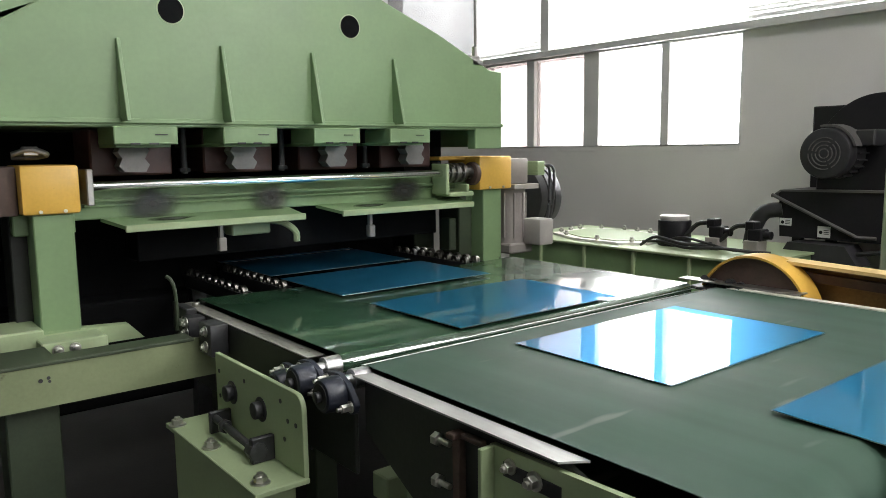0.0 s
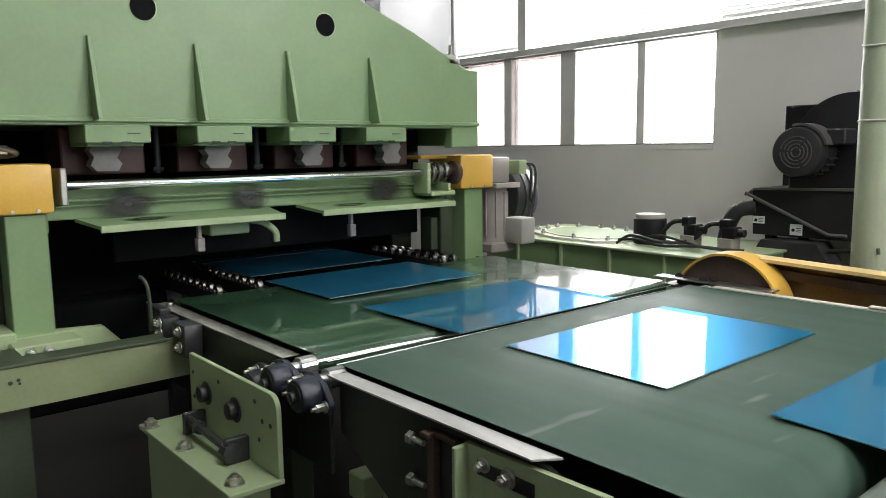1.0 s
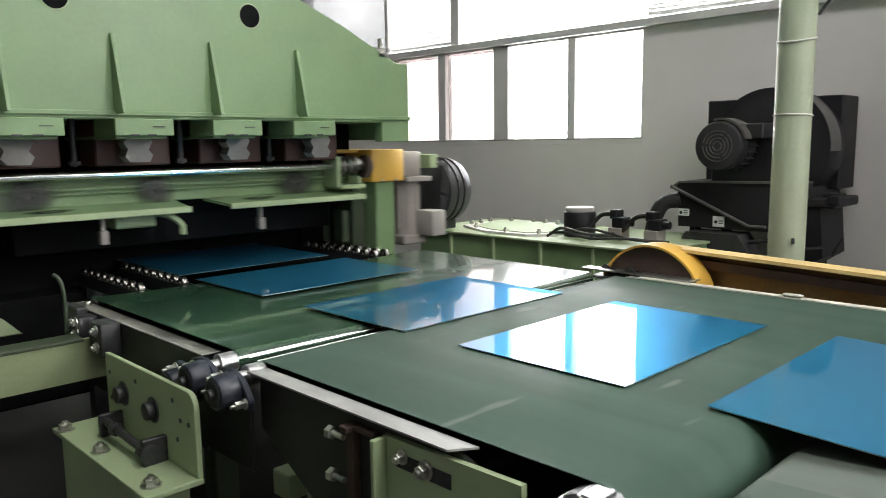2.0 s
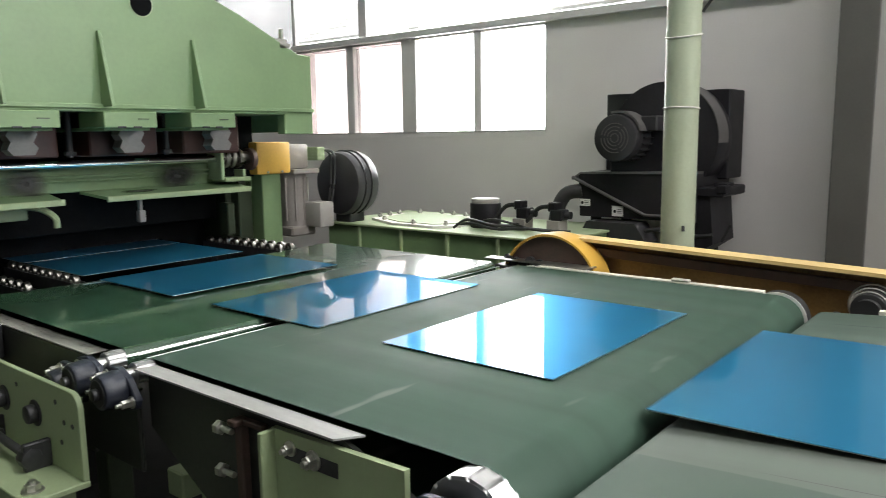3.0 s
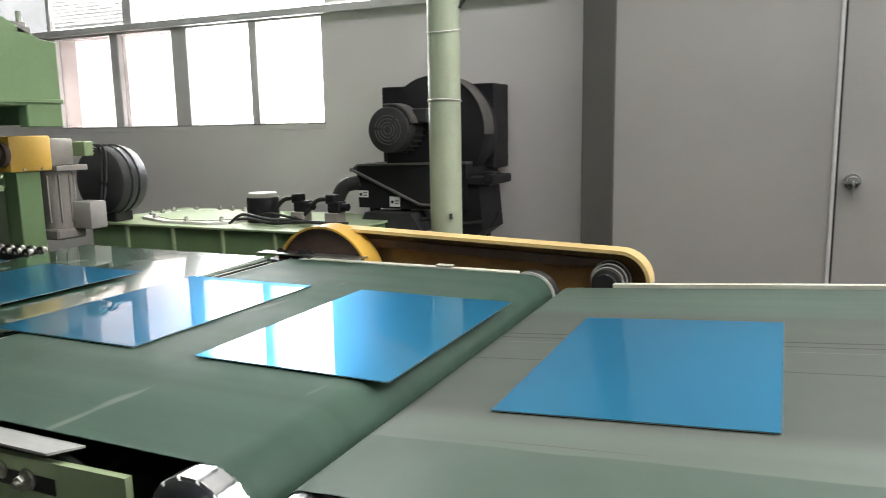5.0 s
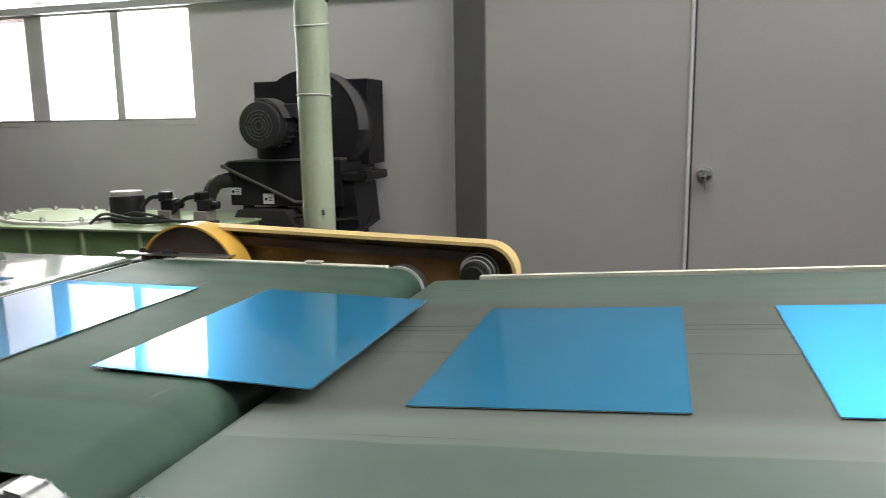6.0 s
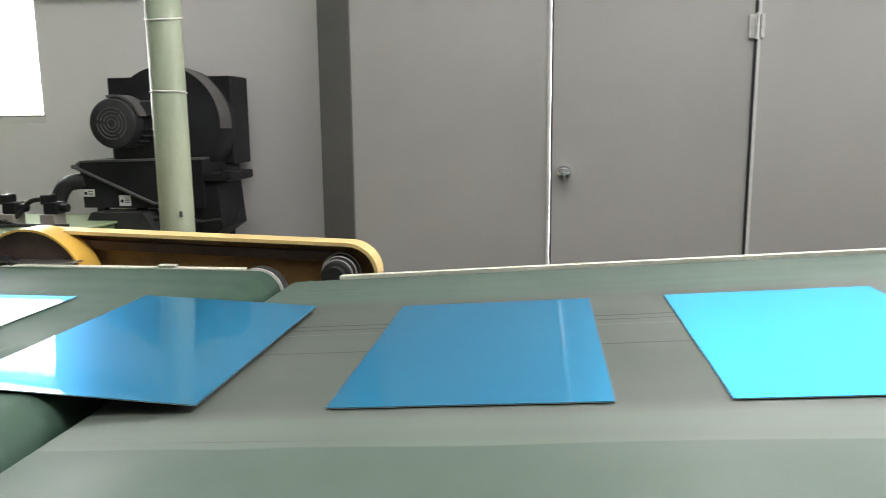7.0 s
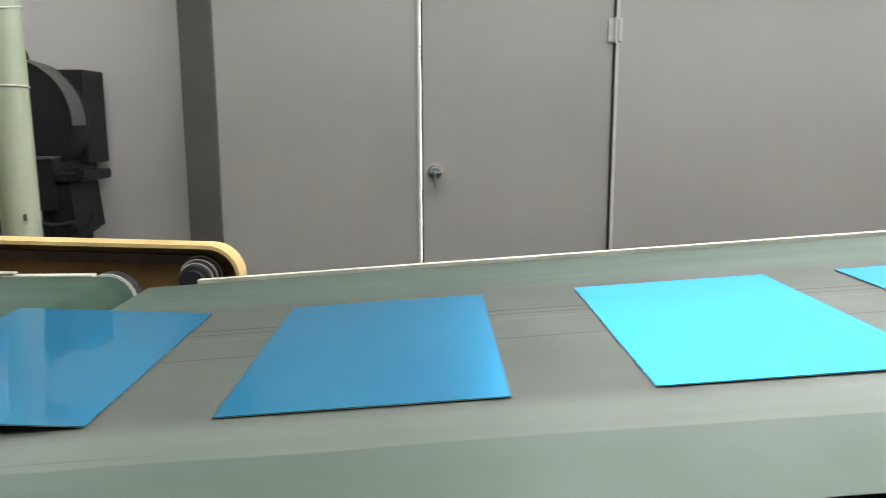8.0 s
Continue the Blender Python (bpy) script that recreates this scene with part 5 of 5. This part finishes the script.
def blower():
    """The black fan unit: scroll housing, motor, filter box and frame."""
    b = thing("blower", (3.6, 1.45, 0), "black centrifugal blower unit with a finned motor", "blower")
    bm = B()
    bx(bm, 3.76, 3.97, 1.155, 1.785, 1.062, 1.482, 0.005)
    part("back_box", bm, BLACK, b)
    bm = B()
    rod(bm, (3.58, 1.405, 1.252), (3.76, 1.405, 1.252), 0.268, 56, bev=0.006)
    part("scroll_housing", bm, BLACK, b, "round black scroll housing")
    bm = B()
    n = 18
    outer = [(1.405 + 0.272 * math.cos(a), 1.252 + 0.272 * math.sin(a)) for a in [math.pi * (-0.02 + 0.50 * k / n) for k in range(n + 1)]]
    inner = [(1.405 + 0.268 * math.cos(a), 1.252 + 0.268 * math.sin(a)) for a in [math.pi * (-0.02 + 0.50 * k / n) for k in range(n + 1)]]
    prism(bm, [(2.81 - y, z) for y, z in outer] + [(2.81 - y, z) for y, z in inner[::-1]], "x", 3.575, 3.70)
    part("belt_cover", bm, DUSTY, b, "dusty curved housing band")
    bm = B()
    bx(bm, 3.56, 3.76, 1.30, 1.66, 1.08, 1.30, 0.006)
    part("housing_foot", bm, BLACK, b)
    # motor with cowl rings
    my, mz = 1.549, 1.262
    bm = B()
    rod(bm, (3.40, my, mz), (3.60, my, mz), 0.100, 36, bev=0.006)
    mot = part("motor", bm, MOTOR, b, "dark grey finned motor")
    for k in range(22):
        bm = B()
        a = math.tau * k / 22
        p = Vector((0, math.cos(a), math.sin(a)))
        q = Vector((0, -math.sin(a), math.cos(a)))
        c = Vector((3.53, my, mz)) + p * 0.102
        for v in bmesh.ops.create_cube(bm, size=1)["verts"]:
            v.co = c + Vector((v.co.x * 0.12, 0, 0)) + p * (v.co.y * 0.02) + q * (v.co.z * 0.005)
        part("fin", bm, MOTOR, mot)
    bm = B()
    rod(bm, (3.38, my, mz), (3.46, my, mz), 0.110, 40, bev=0.014)
    part("fan_cowl", bm, MOTOR, mot)
    for r in (0.018, 0.034, 0.050, 0.066):
        bm = B()
        n = 30
        for k in range(n):
            if k % 10 == 0:
                continue
            a0, a1 = math.tau * k / n, math.tau * (k + 1) / n
            prism(bm, [(my + rr * math.cos(a), mz + rr * math.sin(a)) for rr, a in ((r, a0), (r, a1), (r + 0.004, a1), (r + 0.004, a0))], "x", 3.3765, 3.381)
        part("grille_ring", bm, DUSTY, mot, "grey fan grille ring")
    bm = B()
    n = 12
    arc = [math.pi * (0.42 + 0.50 * k / n) for k in range(n + 1)]
    prism(bm, [(my - (0.126) * math.cos(math.pi - a), mz + 0.126 * math.sin(a)) for a in arc]
          + [(my - 0.116 * math.cos(math.pi - a), mz + 0.116 * math.sin(a)) for a in arc[::-1]], "x", 3.40, 3.50)
    part("terminal_cover", bm, DUSTY, mot, "dusty curved motor cover")
    bm = B()
    bx(bm, 3.46, 3.58, my - 0.17, my - 0.09, mz + 0.03, mz + 0.10, 0.006)
    part("terminal_box", bm, MOTOR, mot)
    bm = B()
    n = 14
    tube(bm, [(3.66, 1.36 + 0.018 * math.cos(math.pi * k / n), 1.51 + 0.048 * math.sin(math.pi * k / n)) for k in range(n + 1)], 0.006)
    part("lifting_eye", bm, BLACK, b)
    # lower filter box, cover and strut
    bm = B()
    prism(bm, ((1.80, 1.088), (1.20, 1.096), (1.20, 0.876), (1.79, 0.876)), "x", 3.50, 3.93)
    fb = part("filter_box", bm, BLACK, b)
    bm = B()
    prism(bm, ((1.835, 1.062), (1.79, 1.094), (1.20, 1.106), (1.20, 1.096), (1.79, 1.086), (1.83, 1.056)), "x", 3.49, 3.93)
    part("box_top", bm, DUSTY, fb, "dusty grey top sheet")
    bm = B()
    tube(bm, ((3.488, 1.828, 1.070), (3.488, 1.44, 0.898), (3.488, 1.36, 0.898)), 0.008)
    part("strut", bm, DUSTY, fb, "grey diagonal strut")
    for y, z, w, h in ((1.612, 0.910, 0.056, 0.050), (1.790, 0.945, 0.056, 0.034)):
        bm = B()
        bx(bm, 3.4955, 3.4995, y - w, y, z - h / 2, z + h / 2)
        lb = part("label", bm, LABEL, fb, "white paper label")
        bm = B()
        rod(bm, (3.4955, y - w * 0.27, z - 0.002), (3.4945, y - w * 0.27, z - 0.002), 0.008, 10)
        part("print_dot", bm, BLACK, lb, "black print mark")
        for k in range(3):
            bm = B()
            bx(bm, 3.4947, 3.4956, y - w * 0.9, y - w * 0.5, z - 0.010 + 0.008 * k, z - 0.007 + 0.008 * k)
            part("print_bar", bm, BLACK, lb, "black print mark")
    bm = B()
    prism(bm, ((1.24, 1.0), (1.145, 1.0), (1.125, 0.78), (1.24, 0.70)), "x", 3.52, 3.80)
    bx(bm, 3.505, 3.81, 1.082, 1.20, 0.995, 1.037, 0.006)
    bx(bm, 3.50, 3.56, 1.066, 1.11, 1.012, 1.048, 0.004)
    bx(bm, 3.60, 3.70, 1.10, 1.16, 1.034, 1.052, 0.003)
    part("side_box", bm, BLACK, b)
    bm = B()
    tube(bm, ((3.56, 1.10, 0.79), (3.56, 1.06, 0.87)), 0.006)
    part("lever", bm, RUBBER, b)
    bm = B()
    tube(bm, arc_pts(((3.45, 1.42, 0.83), (3.45, 1.30, 0.845), (3.45, 1.2, 0.82), (3.45, 1.10, 0.83))), 0.010)
    part("cable", bm, RUBBER, b)
    bm = B()
    tube(bm, arc_pts(((3.52, 1.79, 1.0), (3.49, 1.86, 0.985), (3.47, 1.895, 0.92), (3.45, 1.905, 0.83)), 8), 0.036, 14)
    part("duct", bm, RUBBER, b, "black flexible duct")
    bm = B()
    prism(bm, ((1.76, 0.775), (1.71, 0.862), (1.46, 0.862), (1.40, 0.775)), "x", 3.42, 3.56)
    part("lower_cover", bm, MOTOR, b)
    for y in (1.25, 1.72):
        for x in (3.54, 3.88):
            bm = B()
            bx(bm, x - 0.02, x + 0.02, y - 0.02, y + 0.02, 0, 0.88)
            part("leg", bm, BLACK, b)


blower()


def pillar():
    p = thing("pillar", (3.02, 1.09, 0), "round pale green steel pillar with wire bands", "pillar")
    bm = B()
    rod(bm, (3.02, 1.09, 0), (3.02, 1.09, HALL_Z), 0.065, 40)
    rod(bm, (3.02, 1.09, 0), (3.02, 1.09, 0.015), 0.13, 30)
    part("shaft", bm, PIPE, p)
    for z, tl in ((1.648, 0.012), (1.375, -0.004)):
        bm = B()
        n = 36
        ring = [(3.02 + 0.067 * math.cos(math.tau * k / n), 1.09 + 0.067 * math.sin(math.tau * k / n), z + tl * math.cos(math.tau * k / n)) for k in range(n + 1)]
        tube(bm, ring, 0.0032, 6)
        part("wire_band", bm, WHITE, p, "twisted white wire band")
    bm = B()
    rod(bm, (3.02 - 0.055, 1.09 - 0.046, 0.905), (3.02 - 0.050, 1.09 - 0.042, 0.925), 0.006, 8)
    part("paint_chip", bm, DARK, p)
    bm = B()
    tube(bm, arc_pts(((2.97, 1.0, 1.72), (2.975, 0.985, 1.745), (2.98, 0.95, 1.79), (2.99, 0.90, 1.85), (3.0, 0.86, 1.95), (3.0, 0.93, 2.2), (3.02, 1.01, 2.5))), 0.006)
    part("cable", bm, RUBBER, p, "loose black cable tied to the pillar")


pillar()


def drive_motor():
    """The big dark drive drum behind the gear motor."""
    m = thing("drive_motor", (3.2, 2.95, 0.826), "large dark grey drive motor on a pedestal", "motor")
    cy, cz = 2.955, 1.036
    bm = B()
    rod(bm, (2.93, cy, cz), (3.10, cy, cz), 0.172, 48, bev=0.03)
    part("motor_body", bm, MOTOR, m)
    for x in (2.985, 3.03):
        bm = B()
        n = 40
        tube(bm, [(x, cy + 0.174 * math.cos(math.tau * k / n), cz + 0.174 * math.sin(math.tau * k / n)) for k in range(n + 1)], 0.006, 6)
        part("band", bm, RUBBER, m)
    bm = B()
    bx(bm, 2.97, 3.08, cy - 0.06, cy + 0.06, 0.826, 0.89, 0.006)
    part("pedestal", bm, DARK, m)


drive_motor()

# ---- the blue sheets ----
SHEET_W, SHEET_L = 0.690, 0.463
SX = 1.725


def sheet_piece():
    s = thing("metal_sheet", (SX, 3.0, 0.0), "flat aluminium sheet under glossy blue protective film", "metal sheet", "sheets on the line")
    bm = B()
    bx(bm, SX - SHEET_W / 2, SX + SHEET_W / 2, 3.0 - SHEET_L / 2, 3.0 + SHEET_L / 2, 0.0012, 0.0020)
    part("film", bm, FILM, s, "glossy blue protective film")
    bm = B()
    bx(bm, SX - SHEET_W / 2, SX + SHEET_W / 2, 3.0 - SHEET_L / 2, 3.0 + SHEET_L / 2, 0.0, 0.0011)
    part("plate", bm, EDGE, s, "bare aluminium plate")
    return s


# where each sheet's trailing edge starts; the cuts are not quite evenly spaced
STARTS = [0.648, 1.332, 2.015, 2.651, 3.310, 4.002, 4.669, 5.307, 5.995, 6.656, 7.32, 7.99, 8.65, 9.31]
SHEETS = [(y, None) for y in STARTS]
_first = sheet_piece()
SHEETS = [(y, _first if i == 0 else copy_thing(_first, pose(SX, y, 1))) for i, (y, _) in enumerate(SHEETS)]

TRAVEL = [(0, -0.05), (0.5, 0.290), (1.0, 0.687), (2.5, 1.785), (3.0, 2.172), (3.5, 2.570), (4.5, 3.338), (6.5, 4.900), (7.0, 5.292), (7.5, 5.649), (8.0, 6.063)]


def travelled(t):
    return float(np.interp(t, [a for a, _ in TRAVEL], [b for _, b in TRAVEL]))


def rest_height(y):
    return B3Z + SLOPE * (B3Y - y) + 0.002


KNEE, PACK = 2.50, 0.712   # upstream of the knee the strip feeds slower than the belts, its cuts almost touching


def sheet_pose(trail):
    lead = trail - SHEET_L
    if lead > KNEE:
        lead = KNEE + (lead - KNEE) * PACK
        trail = lead + SHEET_L
    mid = (trail + lead) / 2
    flat, edge = BZ + 0.003, MID_Y + 0.052
    low = rest_height(lead)
    if trail > edge:
        tip = min(1.0, max(0.0, (0.60 - mid) / 0.08))
        tip = tip * tip * (3 - 2 * tip)
        slope = min(0.04, (flat - low) / (edge - lead)) if lead < edge else 0.0
        zl = flat - slope * (edge - lead) * tip
        zt = flat + slope * (trail - edge) * tip
    else:
        fall = min(1.0, (edge - trail) / 0.12)
        zl, zt = low, flat + (rest_height(trail) - flat) * fall
    tilt = math.degrees(math.atan2(zt - zl, SHEET_L))
    return pose(SX, mid, (zl + zt) / 2, tilt, 0, 0)


CYCLE = [(0.0, 0.01), (0.1, 0.01), (0.2, 0.14), (0.3, 0.27), (0.37, 0.315), (0.45, 0.30), (0.55, 0.265), (0.65, 0.22), (0.75, 0.165), (0.85, 0.105), (0.93, 0.05), (1.0, 0.01)]
PERIOD, PHASE = 0.88, 0.05


def stroke(t):
    return float(np.interp(((t - PHASE) / PERIOD) % 1.0, [a for a, _ in CYCLE], [b for _, b in CYCLE]))


def motions():
    steps = [0.1 * k for k in range(81)]
    for y0, ob in SHEETS:
        walk(ob, [(t, sheet_pose(y0 - travelled(t))) for t in steps])
    walk(CARRIAGE, [(t, pose(1.55, CY + stroke(t), 0)) for t in steps])
    for ob, r in ROLLERS:
        x, y, z = ob.location
        walk(ob, [(t, pose(x, y, z, math.degrees(travelled(t) / r), 0, 0)) for t in steps])


motions()
